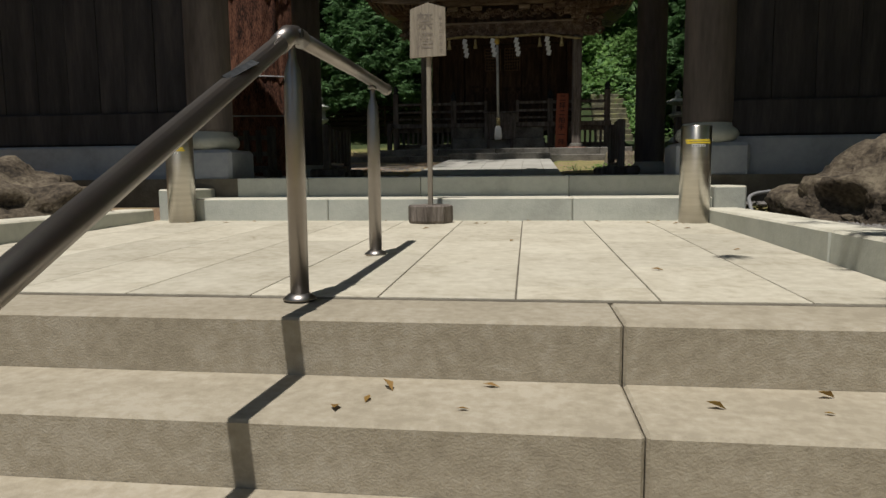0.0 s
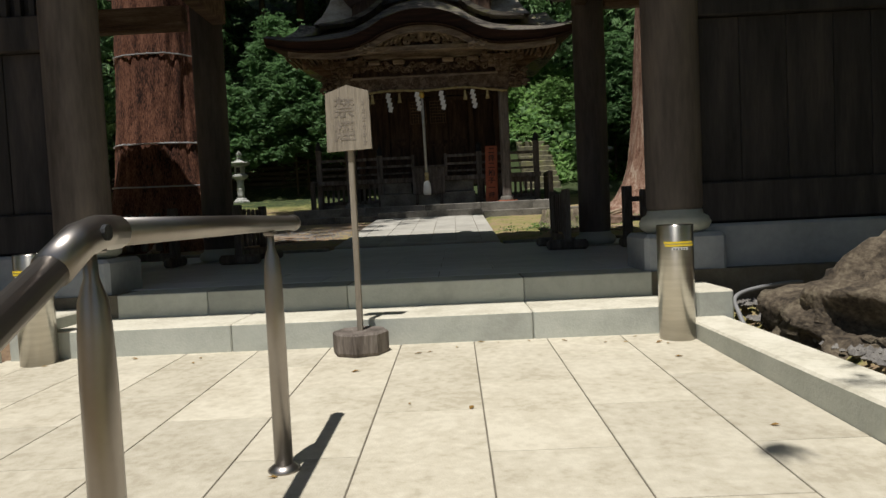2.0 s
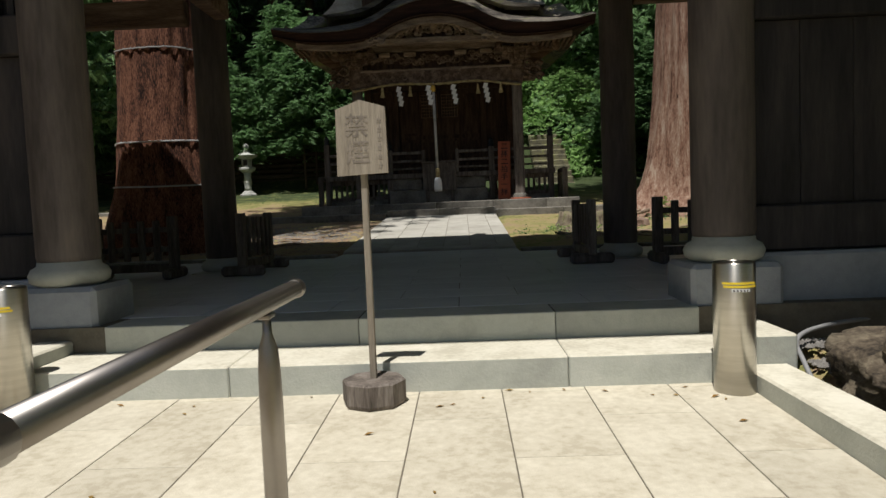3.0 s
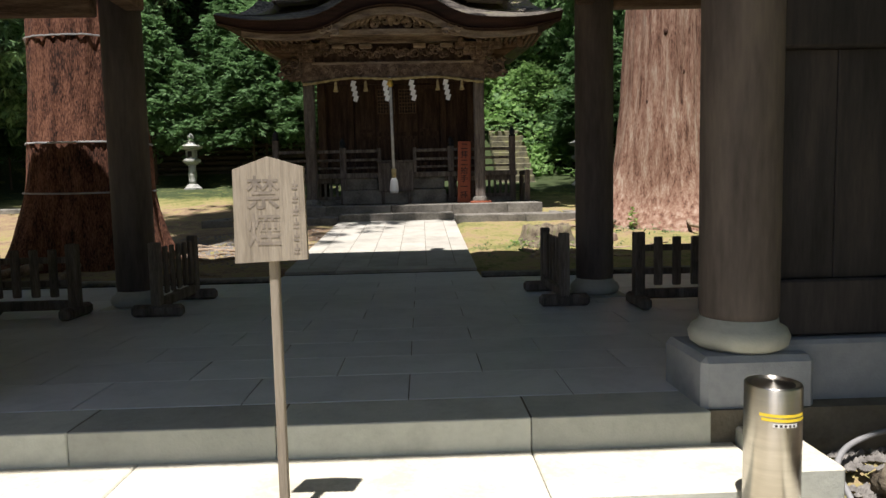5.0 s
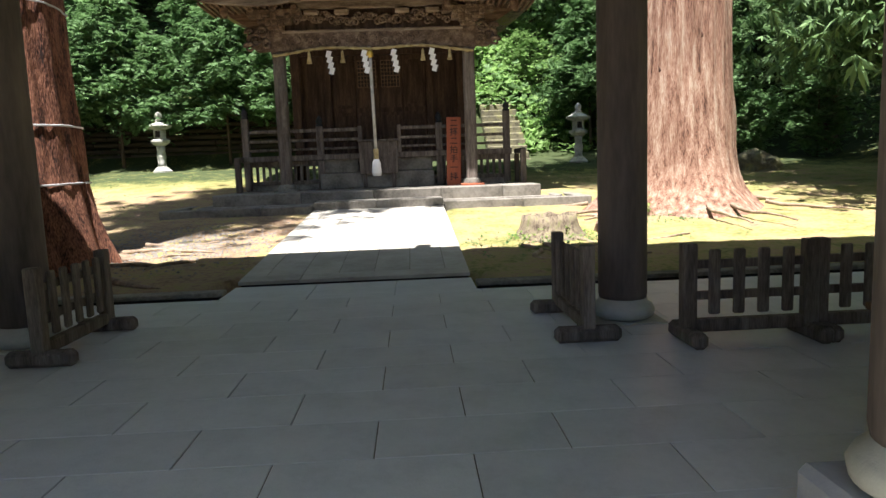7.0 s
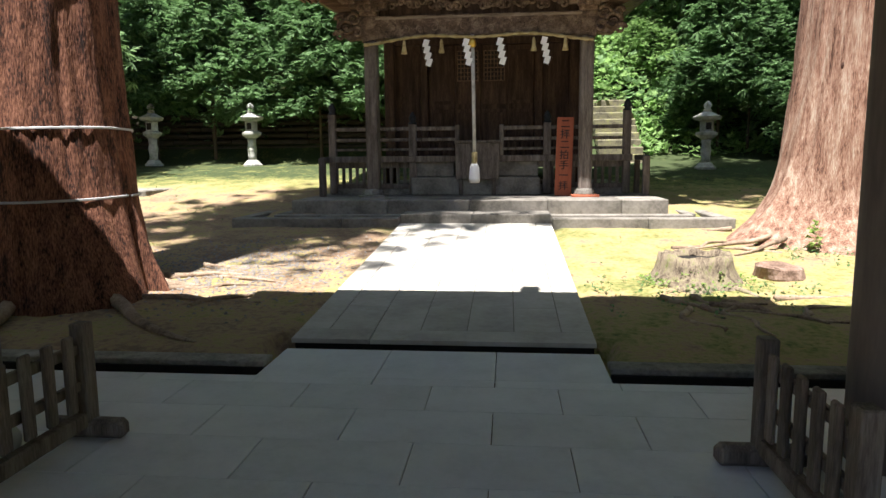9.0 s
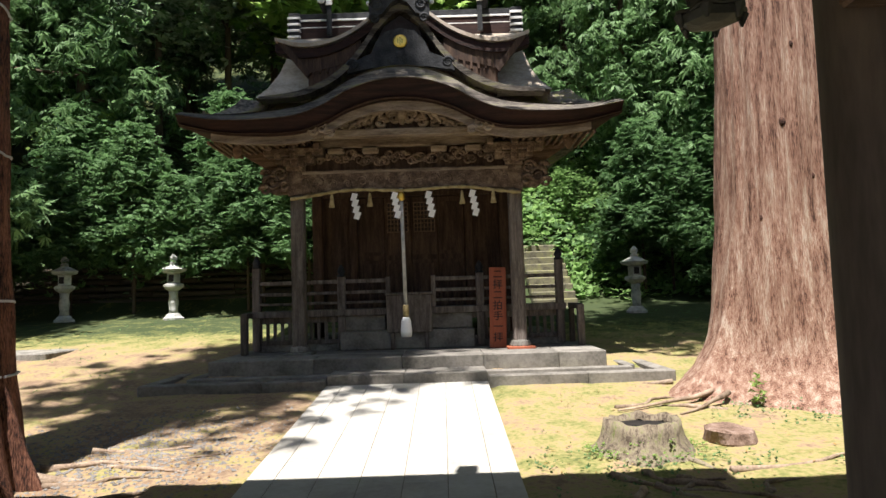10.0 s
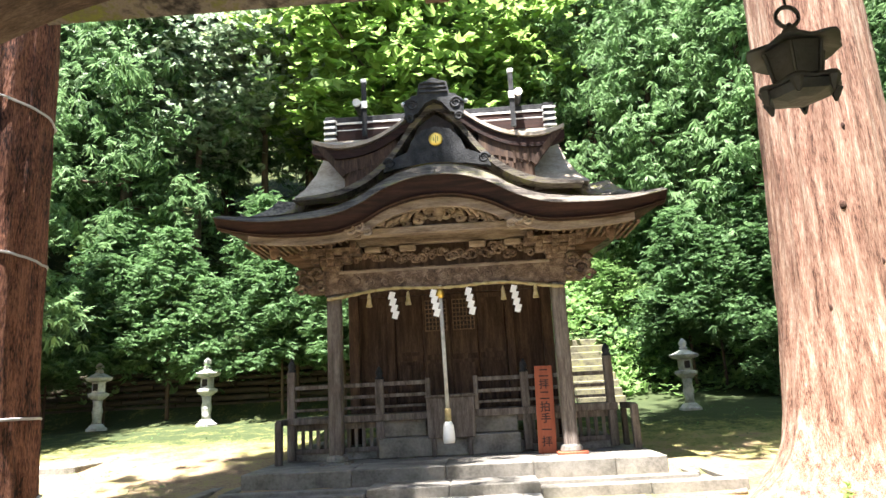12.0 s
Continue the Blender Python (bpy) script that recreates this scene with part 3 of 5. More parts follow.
fence(1.33, 10.74, 1.562, 0.97, -90, 5, "gate fences")
fence(-2.52, 9.8, 1.562, 1.02, 90, 5, "gate fences")
fence(2.0, 9.63, 1.562, 0.87, 0, 4, "gate fences")
fence(2.95, 9.65, 1.562, 0.87, 0, 4, "gate fences")
fence(-4.2, 9.9, 1.562, 0.87, 0, 4, "gate fences")
fence(-5.15, 9.92, 1.562, 0.87, 0, 4, "gate fences")
bench = thing("plank_bench", "plain wooden plank bench in the gate's side bay", "bench", (2.65, 8.55, 1.56))
part("seat", boxed(0, 1.4, -0.18, 0.2, 0.40, 0.445, 0.006), BEAMWOOD, bench)
for sx in (0.1, 1.24):
    for sy in (-0.14, 0.1):
        part("leg", boxed(sx, sx + 0.06, sy, sy + 0.06, 0, 0.40, 0.005), BEAMWOOD, bench)

# hanging lantern under the rear eave
hl = thing("hanging_lantern", "dark bronze hanging lantern with a ring and curled roof", "lantern", (1.66, 11.6, 4.98))


def hexring(profile, bm=None, n=6):
    return lathe(profile, n, bm)


part("body", hexring([(0.115, 0.13), (0.12, 0.15), (0.145, 0.28), (0.15, 0.30)]), BRONZE, hl)
for k in range(6):
    a = math.pi / 3 * k
    part("corner_rod", tubed((0.125 * math.cos(a), 0.125 * math.sin(a), 0.13), (0.155 * math.cos(a), 0.155 * math.sin(a), 0.29), 0.010, 0.010, 6), BRONZE, hl)


def curled_plate(r_out, r_in, z_out, z_in, lift, thick):
    """A six-cornered plate whose corners curl up."""
    bm = bm_new()
    rings = []
    for t, dz in ((0, -thick), (0.45, -thick), (1, -thick), (1, 0), (0.45, 0), (0, 0)):
        ring = []
        for k in range(36):
            a = 2 * math.pi * k / 36
            c = abs(math.cos(3 * a))
            r = (r_in + (r_out - r_in) * t) * (1 - 0.13 * t * (1 - c))
            ring.append(bm.verts.new((r * math.cos(a), r * math.sin(a), z_in + (z_out - z_in) * t ** 0.7 + lift * t * t * c ** 3 + dz)))
        rings.append(ring)
    for p, q in zip(rings, rings[1:]):
        for k in range(36):
            bm.faces.new((p[k], p[(k + 1) % 36], q[(k + 1) % 36], q[k]))
    bm.faces.new(rings[-1])
    bm.faces.new(rings[0][::-1])
    return bm


part("roof", curled_plate(0.24, 0.03, 0.29, 0.40, 0.022, 0.018), BRONZE, hl, "", True)
part("base", curled_plate(0.205, 0.07, 0.085, 0.13, 0.015, 0.02), BRONZE, hl, "", True)
part("skirt", hexring([(0.07, 0.012), (0.15, 0.03), (0.195, 0.065), (0.17, 0.085)]), BRONZE, hl)
for k in range(6):
    a = math.pi / 3 * k
    part("foot", tubed((0.175 * math.cos(a), 0.175 * math.sin(a), 0.0), (0.185 * math.cos(a), 0.185 * math.sin(a), 0.075), 0.008, 0.035, 6), BRONZE, hl)
part("knob", lathe([(0.03, 0.40), (0.04, 0.42), (0.02, 0.445), (0.012, 0.46)], 10), BRONZE, hl, "", True)
part("ring", pipe([(0.06 * math.sin(a), 0, 0.50 + 0.06 * math.cos(a)) for a in np.linspace(0, 2 * math.pi, 17)], 0.012, 6), BRONZE, hl)
part("chain", tubed((0, 0, 0.555), (0, 0, 2.0), 0.008, 0.008, 6), BRONZE, hl)

# ---- handrail ----
hr = thing("handrail", "stainless steel handrail with a bent corner and two posts", "handrail", (-0.59, 3.16, lz(3.16)))
H = 0.856
part("upper_rail", pipe([(0, 0.07, H), (0.004, 0.8, H + 0.005), (0.006, 1.38, H + 0.005)], 0.027, 16), RAILSTEEL, hr, "", True)
part("end_cap", lathe([(0.012, -0.03), (0.029, -0.018), (0.031, 0.012), (0.02, 0.03)], 16), RAILSTEEL, hr, "", True, (0.006, 1.395, H + 0.005)).rotation_euler = (radians(-90), 0, 0)
part("elbow", pipe([(0, -0.11, H - 0.055), (0, -0.03, H - 0.012), (0, 0.03, H), (0, 0.09, H)], 0.0315, 16), RAILSTEEL, hr, "steel elbow joint", True)
part("elbow_pin", tubed((0.028, 0.0, H), (0.036, 0.0, H), 0.014, 0.014, 12), BLACKMETAL, hr)
part("lower_rail", pipe([(0, -0.1, H - 0.05), (0, -3.2, H - 0.05 - 3.1 * 0.485)], 0.0275, 16), RAILSTEEL, hr, "", True)
part("label", boxed(-0.012, 0.012, -0.075, 0.075, 0.0, 0.0015), BLACKMETAL, hr, "small dark label plate", False, (0.012, -0.42, H - 0.05 - 0.32 * 0.485 + 0.0275)).rotation_euler = (radians(25.9), radians(20), 0)
for y in (0.0, 1.09):
    px = 0.005 * y
    z = lz(3.16 + y) - lz(3.16)
    p = lathe([(0.031, z), (0.031, 0.60), (0.030, 0.68), (0.026, 0.74), (0.013, 0.78), (0.011, H - 0.02)], 16)
    for v in p.verts:
        if v.co.z > 0.64:
            v.co.y *= 0.8
        v.co.y += y
        v.co.x += px
    po = part("post", p, RAILSTEEL, hr, "", True)
    part("flange", lathe([(0.055, z), (0.055, z + 0.006), (0.036, z + 0.02), (0.032, z + 0.022)], 20, None, (px, y, 0)), RAILSTEEL, po, "", True)
    part("bracket", boxed(px - 0.016, px + 0.016, y - 0.03, y + 0.03, H - 0.035, H - 0.022, 0.003), RAILSTEEL, po)


def bollard(x, y, turn):
    b = thing("bollard", "brushed stainless steel bollard with a yellow tape band", "bollard", (x, y, lz(y)), "bollards", "", turn)
    part("body", lathe([(0.106, -0.002), (0.106, 0.68), (0.103, 0.686), (0.098, 0.688), (0.097, 0.682), (0.0, 0.684)][:-1], 36), STEEL, b, "", True)
    part("cap", lathe([(0.097, 0.676), (0.08, 0.682), (0.02, 0.69)], 36), STEEL, b, "", True)

    def band(z0, z1, r, a0, a1, material, name):
        bm = bm_new()
        A = [radians(a) for a in np.linspace(a0, a1, 13)]
        v = [[bm.verts.new((r * math.sin(a), -r * math.cos(a), z)) for a in A] for z in (z0, z1)]
        for k in range(12):
            bm.faces.new((v[0][k], v[0][k + 1], v[1][k + 1], v[1][k]))
        return part(name, bm, material, b, "", True)
    band(0.577, 0.589, 0.1075, -62, 36, YELLOW, "tape")
    band(0.560, 0.572, 0.1075, -58, 42, YELLOW, "tape")
    band(0.538, 0.554, 0.1075, -36, 14, WHITEPAINT, "sticker")
    for k in range(5):
        band(0.541, 0.550, 0.1082, -32 + k * 9, -27 + k * 9, INKSHADE, "lettering")


bollard(1.352, 6.05, 8)
bollard(-2.60, 6.1, 8)


# ---- notice board ----
def words(text, size, material, parent, at, name="lettering", vertical=True, ext=0.0006, bold=0.0):
    """Characters as flat meshes, facing -y, one below another."""
    for k, ch in enumerate(text):
        cu = bpy.data.curves.new("letter", "FONT")
        cu.body, cu.size, cu.align_x, cu.align_y, cu.extrude, cu.offset = ch, size, "CENTER", "CENTER", ext, bold
        tmp = bpy.data.objects.new("letter", cu)
        scene.collection.objects.link(tmp)
        dg = bpy.context.evaluated_depsgraph_get()
        me = bpy.data.meshes.new_from_object(tmp.evaluated_get(dg))
        bpy.data.objects.remove(tmp)
        me.materials.clear()
        me.materials.append(material)
        o = part(name, me, None, parent)
        o.matrix_basis = pose(at[0], at[1], at[2] - k * size * 1.06, 90, 0, 0)


sg = thing("notice_board", "pale wooden notice board on a post in an octagonal wooden foot", "sign", (-0.570, 6.03, lz(6.02)), rz=-3)
part("foot", lathe([(0.165, 0.0), (0.172, 0.02), (0.172, 0.125), (0.16, 0.135), (0.02, 0.135)], 8), GREYWOOD, sg, "octagonal dark wooden foot")
part("post", boxed(-0.017, 0.017, -0.014, 0.02, 0.13, 1.42, 0.003), SIGNWOOD, sg)
part("board", prism([(-0.135, 1.215), (0.135, 1.225), (0.130, 1.565), (0, 1.605), (-0.130, 1.56)], -0.037, -0.015), SIGNWOOD, sg)
words("禁煙", 0.13, INK, sg, (-0.02, -0.0380, 1.465), bold=0.001)
for k in range(6):
    b = bm_new()
    box(b, -0.010, 0.010, -0.0005, 0.0005, -0.004, 0.004)
    box(b, -0.002, 0.003, -0.0006, 0.0006, -0.019, 0.019)
    box(b, -0.012, 0.008, -0.0005, 0.0005, -0.017, -0.012)
    part("small_lettering", b, INK, sg, "", False, (0.098, -0.038, 1.50 - k * 0.047))


# ---- rocks ----
def rock(x, y, z, sx, sy, sz, seed, label, material=ROCK, name="rock"):
    bm = bm_new()
    bmesh.ops.create_icosphere(bm, subdivisions=5, radius=1)
    for v in bm.verts:
        d = 0.30 * noise.noise(v.co * 1.6 + Vector((seed, 0, 0))) + 0.16 * noise.noise(v.co * 4 + Vector((0, seed, 0))) + 0.07 * noise.noise(v.co * 10) + 0.05 * noise.noise(v.co * 22 + Vector((seed, 0, 0))) - 0.10 * abs(noise.noise(v.co * 6 + Vector((0, 0, seed))))
        v.co = v.co * (1 + d)
        v.co = Vector((v.co.x * sx, v.co.y * sy, max(v.co.z, -0.35) * sz))
    tagged(part(name, bm, material, None, "", True, (x, y, z)), label, "rock")


rock(2.75, 5.72, 1.18, 0.98, 0.80, 0.56, 1.3, "large rough brown boulder beside the gate steps")
rock(3.1, 4.2, 1.1, 0.9, 0.6, 0.30, 7.3, "rough brown boulder half in shade")
rock(-3.9, 5.6, 1.15, 0.85, 0.8, 0.5, 4.1, "low rough brown boulder beside the kerb")
rock(-4.7, 4.6, 1.1, 0.9, 0.7, 0.33, 9.1, "low rough brown boulder beside the kerb")
gb = bm_new()
rng = random.Random(8)
for k in range(2400):
    x, y = rng.uniform(1.72, 2.7), rng.uniform(5.0, 6.83)
    r = rng.uniform(0.012, 0.03)
    c = Vector((x, y, ground_z(x, y) + 0.02))
    o = [bm_v * r for bm_v in (Vector((1, 0, 0)), Vector((0, 1, 0)), Vector((-1, 0, 0)), Vector((0, -1, 0)))]
    rot = Matrix.Rotation(rng.uniform(0, 3), 3, "Z")
    vs = [gb.verts.new(c + rot @ q * rng.uniform(0.7, 1.2)) for q in o]
    t, b = gb.verts.new(c + Vector((0, 0, r * 0.8))), gb.verts.new(c - Vector((0, 0, r * 0.8)))
    for i in range(4):
        gb.faces.new((vs[i], vs[(i + 1) % 4], t))
        gb.faces.new((vs[(i + 1) % 4], vs[i], b))
tagged(part("gravel", gb, GRAVEL), "loose grey gravel along the footing", "gravel", "", "stuff")
tagged(part("hose", pipe(spline([(1.80, 6.05, 1.16), (1.79, 6.2, 1.31), (1.86, 6.42, 1.39), (2.1, 6.62, 1.42), (2.5, 6.74, 1.44), (3.2, 6.79, 1.46)], 6), 0.014, 8), HOSE, None, "", True), "grey pipe bent along the stone footing", "pipe")

# ---- fallen leaves on the landing ----
q = random.Random(33)
leaf = bpy.data.meshes.new("leaf")
leaf.from_pydata([(0, -0.025, 0), (0.012, 0, 0.006), (0, 0.028, 0.002), (-0.012, 0, 0.007)], [], [(0, 1, 2), (0, 2, 3)])
leaf.materials.append(DEADLEAF)
for k in range(46):
    x, y = q.uniform(-2.6, 1.4), q.choice((q.uniform(3.3, 6.15), q.uniform(5.9, 6.18), q.uniform(2.55, 2.85)))
    z = 0.977 if y < 2.9 else lz(y)
    if y > 2.9 and y < 3.2:
        z = 1.148
    o = tagged(part("fallen_leaf", leaf, None, None, "", False, (x, y, z + 0.003)), "small dry fallen leaf on stone", "leaf", "fallen leaves")
    o.rotation_euler = (q.uniform(-0.2, 0.2), q.uniform(-0.2, 0.2), q.uniform(0, 6.3))
    s = q.uniform(0.5, 1.1)
    o.scale = (s, s, s)
for x, y, r in ((-0.22, 2.80, 1.1), (0.92, 2.83, 1.0), (0.62, 2.72, 1.0)):
    o = tagged(part("fallen_leaf", leaf, None, None, "", False, (x, y, 0.983)), "curled red-brown fallen leaf on a step", "leaf", "fallen leaves")
    o.rotation_euler, o.scale = (0.3, 0.2, 1.0 + x), (r, r, r * 2)

outside = set(scene.objects)

# ---- shrine ----
AX = -0.41                         # the shrine's axis
apron = thing("shrine_apron", "weathered stone kerb with a gutter round the shrine platform", "kerb", kind="structure")
for a in ((-4.15, -2.4, 17.12, 17.34), (-2.4, PX0 - 0.005, 17.12, 17.34), (PX1 + 0.005, 2.2, 17.12, 17.34), (2.2, 3.43, 17.12, 17.34), (-4.15, -3.95, 17.345, 20.5), (-4.15, -3.95, 20.505, 25), (3.23, 3.43, 17.345, 20.5), (3.23, 3.43, 20.505, 25)):
    part("kerb_stone", boxed(a[0] + .002, a[1] - .002, a[2], a[3], 1.6, 2.07 + max(0, a[2] - 17.4) * 0.02, 0.015), PLATSTONE, apron)
part("gutter_bed", boxed(-3.95, 3.23, 17.34, 24.5, 1.6, 2.0), JOINT, apron)
for x0, x1, y0, y1 in ((-3.72, -3.55, 18.0, 24.5), (2.95, 3.1, 18.0, 24.5), (-3.7, PX0, 17.75, 17.95), (PX1, 3.0, 17.75, 17.95)):
    part("gutter_edge", boxed(x0, x1, y0, y1, 1.8, 2.07, 0.012), PLATSTONE, apron)
sb = thing("path_step", "broad worn stone step at the end of the path", "step", kind="structure")
for a, b in ((PX0, -0.4), (-0.4, PX1)):
    part("step_slab", boxed(a + .002, b - .002, 17.22, 17.9, 1.7, 2.125, 0.015), PLATSTONE, sb)
plat = thing("shrine_platform", "weathered stone platform under the shrine", "platform", kind="structure")
cuts = [-3.57, -1.9, -0.5, 0.8, 2.0, 2.75]
for a, b in zip(cuts, cuts[1:]):
    part("edge_slab", boxed(a + .002, b - .002, 18.3, 19.3, 1.8, 2.272, 0.015), PLATSTONE, plat)
part("slab", boxed(-3.57, 2.75, 19.305, 25.0, 1.8, 2.27, 0.01), PLATSTONE, plat)

sh = thing("shrine", "old carved wooden shrine with a curved bark roof", "shrine", (AX, 19.3, 2.272))


def Z(z):
    return z - 2.272


def Y(y):
    return y - 19.3


PW = 0.115
for s in (-1.91, 1.91):
    p = part("porch_post", boxed(s - PW, s + PW, -PW, PW, 0.12, Z(5.06), 0.025), GREYWOOD, sh, "square grey wooden porch post")
    part("post_foot", lathe([(0.17, 0.03), (0.19, 0.05), (0.17, 0.12), (0.14, 0.15)], 8, None, (s, 0, 0)), OLDSTONE, p)
    part("foot_stone", boxed(s - 0.24, s + 0.24, -0.24, 0.24, -0.01, 0.04, 0.01), REDBOARD if s > 0 else OLDSTONE, p)
# porch beam, slightly arched underneath
lo = [(-2.05 + 4.1 * t, Z(5.03) + 0.09 * math.sin(math.pi * t) ** 0.5) for t in np.linspace(0, 1, 21)]
part("porch_beam", prism(lo + [(2.05, Z(5.46)), (-2.05, Z(5.46))], -0.13, 0.13), CARVED, sh, "carved porch beam")
part("beam_line", boxed(-1.8, 1.8, -0.142, -0.13, Z(5.40), Z(5.44)), PALEBARGE, sh)


def scroll(cx, cz, r, turns, y, parent, material=CARVED, flip=1, thick=0.03, name="carving"):
    pts = []
    for k in range(int(14 * turns)):
        a = k / 14 * 2 * math.pi
        rr = r * (1 - 0.8 * k / (14 * turns))
        pts.append((cx + flip * rr * math.cos(a), y, cz + rr * math.sin(a)))
    part(name, pipe(pts, [thick * (1 - 0.55 * k / len(pts)) for k in range(len(pts))], 6), material, parent, "", True)


rng = random.Random(11)
# carved cloud swirls along the beam and in the frieze
for k in range(15):
    x = -1.75 + 3.5 * k / 14
    scroll(x, Z(5.25) + rng.uniform(-0.04, 0.05), rng.uniform(0.06, 0.10), 1.5, -0.135, sh, CARVED, rng.choice((-1, 1)), 0.016)
part("frieze", boxed(-2.1, 2.1, -0.05, 0.08, Z(5.46), Z(5.86), 0.01), SHRINEWOOD, sh)
for k in range(52):
    x = -1.95 + 3.9 * k / 51
    scroll(x, Z(5.66) + rng.uniform(-0.08, 0.08), rng.uniform(0.06, 0.11), 1.4, -0.10, sh, CARVED, rng.choice((-1, 1)), 0.03)
part("upper_beam", boxed(-2.25, 2.25, -0.17, 0.12, Z(5.86), Z(6.02), 0.012), PALEBARGE, sh)
for s in (-1, 1):
    # nosings with curled beasts' heads, kept as plain curls
    part("beam_nose", prism([(s * 2.0, Z(5.1)), (s * 2.32, Z(5.08)), (s * 2.48, Z(5.2)), (s * 2.5, Z(5.38)), (s * 2.36, Z(5.46)), (s * 2.0, Z(5.46))], -0.11, 0.11), CARVED, sh)
    for a, b, r in ((2.32, 5.27, 0.15), (2.18, 5.42, 0.12), (2.45, 5.15, 0.09), (2.12, 5.2, 0.1), (2.42, 5.42, 0.09)):
        scroll(s * a, Z(b), r, 1.6, -0.14, sh, CARVED, s, 0.04)
    # bracket clusters above the posts
    for j, (w, z0, z1) in enumerate(((0.16, 5.46, 5.58), (0.34, 5.58, 5.70), (0.52, 5.70, 5.84))):
        part("bracket_block", boxed(s * 1.91 - w, s * 1.91 + w, -0.2 - 0.07 * j, 0.16, Z(z0), Z(z1), 0.02), CARVED, sh)
        for e in (-1, 0, 1):
            part("bearing_block", boxed(s * 1.91 + e * w * 0.8 - 0.06, s * 1.91 + e * w * 0.8 + 0.06, -0.28 - 0.07 * j, -0.14, Z(z1) - 0.05, Z(z1) + 0.06, 0.015), CARVED, sh)
    for e in (0.6, 1.2):
        part("bearing_block", boxed(s * e - 0.14, s * e + 0.14, -0.22, -0.05, Z(5.74), Z(5.84), 0.02), PALEBARGE, sh)

# rope, paper streamers, straw tassels
pts = [(x, -0.19, Z(5.0) + 0.09 * math.sin(math.pi * (x + 1.95) / 3.9) - 0.03 * math.cos(3.2 * x)) for x in np.linspace(-2.0, 2.0, 60)]
rope = tagged(part("straw_rope", pipe([(p[0] + AX, p[1] + 19.3, p[2] + 2.272) for p in pts], [0.028 + 0.007 * math.sin(k * 1.9) for k in range(60)], 8), STRAW, None, "", True), "twisted straw rope hung along the porch beam", "rope")
for x in (-0.87, -0.17, 0.42, 1.18):
    bm = bm_new()
    px, pz = 0.0, 0.0
    for k in range(4):
        q = [(px - 0.03, pz), (px + 0.065, pz - 0.025), (px + 0.02, pz - 0.155), (px - 0.07, pz - 0.125)]
        yy = -0.006 if k % 2 else 0.006
        v = [bm.verts.new((a, yy + dy, b)) for dy in (0, 0.002) for a, b in q]
        bm.faces.new(v[:4])
        bm.faces.new(v[4:][::-1])
        for i in range(4):
            bm.faces.new((v[i], v[(i + 1) % 4], v[4 + (i + 1) % 4], v[4 + i]))
        px += 0.018
        pz -= 0.108
    tagged(part("paper_streamer", bm, PAPER, None, "", False, (AX + x - 0.02, 19.08, 5.04)), "white zigzag paper streamer hanging from the rope", "streamer", "paper streamers")
for x in (-1.28, -0.62, 0.98, 1.52):
    tagged(part("straw_tassel", lathe([(0.012, 0.0), (0.028, -0.05), (0.032, -0.12), (0.055, -0.23), (0.05, -0.235)], 9, None), STRAW, None, "", True, (AX + x, 19.1, 5.03)), "short straw tassel hanging from the rope", "tassel", "straw tassels")
br = thing("bell_rope", "pale cloth bell rope with a white tassel end", "rope", (AX - 0.08, 19.14, 2.6))
part("cord", pipe([(0.0, 0, 2.5), (0.02, 0, 1.2), (0.03, 0, 0.45)], 0.032, 10), LANTERN, br, "", True)
part("grip", lathe([(0.05, 0.25), (0.052, 0.46), (0.04, 0.48)], 12, None, (0.03, 0, 0)), STRAW, br, "", True)
part("tassel", lathe([(0.085, -0.07), (0.10, 0.0), (0.085, 0.2), (0.05, 0.27)], 12, None, (0.03, 0, 0)), PAPER, br, "", True)
part("bell", lathe([(0.02, 2.27), (0.06, 2.30), (0.07, 2.36), (0.05, 2.42), (0.02, 2.44)], 14, None, (0.0, 0, 0)), GOLD, br, "small brass bell", True)

# ---- shrine roofs ----
TOP = [(0, 7.02), (0.42, 6.97), (0.85, 6.81), (1.25, 6.57), (1.7, 6.40), (2.3, 6.32), (2.95, 6.29), (3.58, 6.35)]
EDGE0, EDGE1, FASC0, FASC1 = 0.31, 0.13, 0.32, 0.15   # depths of the bark edge and the fascia, middle and tips


def mirrored(prof):
    return [(-x, z) for x, z in prof[::-1]] + list(prof[1:])


front = spline(mirrored(TOP), 5)
# the lower roof: the front edge's curve dies out towards the upper roof
NB = 9
bm = bm_new()
rows = []
for j in range(NB):
    t = j / (NB - 1)
    y = -1.0 + 1.85 * t
    row = []
    for x, z in front:
        body = 6.30 + 0.62 * t ** 0.8 * 1.0 + 0.06 * t + 0.05 * noise.noise(Vector((x, y, 0))) * 0.4
        zz = (z - 0.03) * (1 - t) ** 0.9 + body * (1 - (1 - t) ** 0.9)
        tip = max(0, abs(x) - 2.6)
        zz += 0.12 * tip * t
        xx = x * (1 - 0.12 * t) if abs(x) > 2 else x * (1 - 0.03 * t)
        row.append(bm.verts.new((xx, y, Z(max(zz, z - 0.02 if t < 0.05 else 0)))))
    rows.append(row)
for a, b in zip(rows, rows[1:]):
    for k in range(len(a) - 1):
        bm.faces.new((a[k], a[k + 1], b[k + 1], b[k]))
part("lower_roof", bm, BARKROOF, sh, "mossy bark roof with a curved front", True)
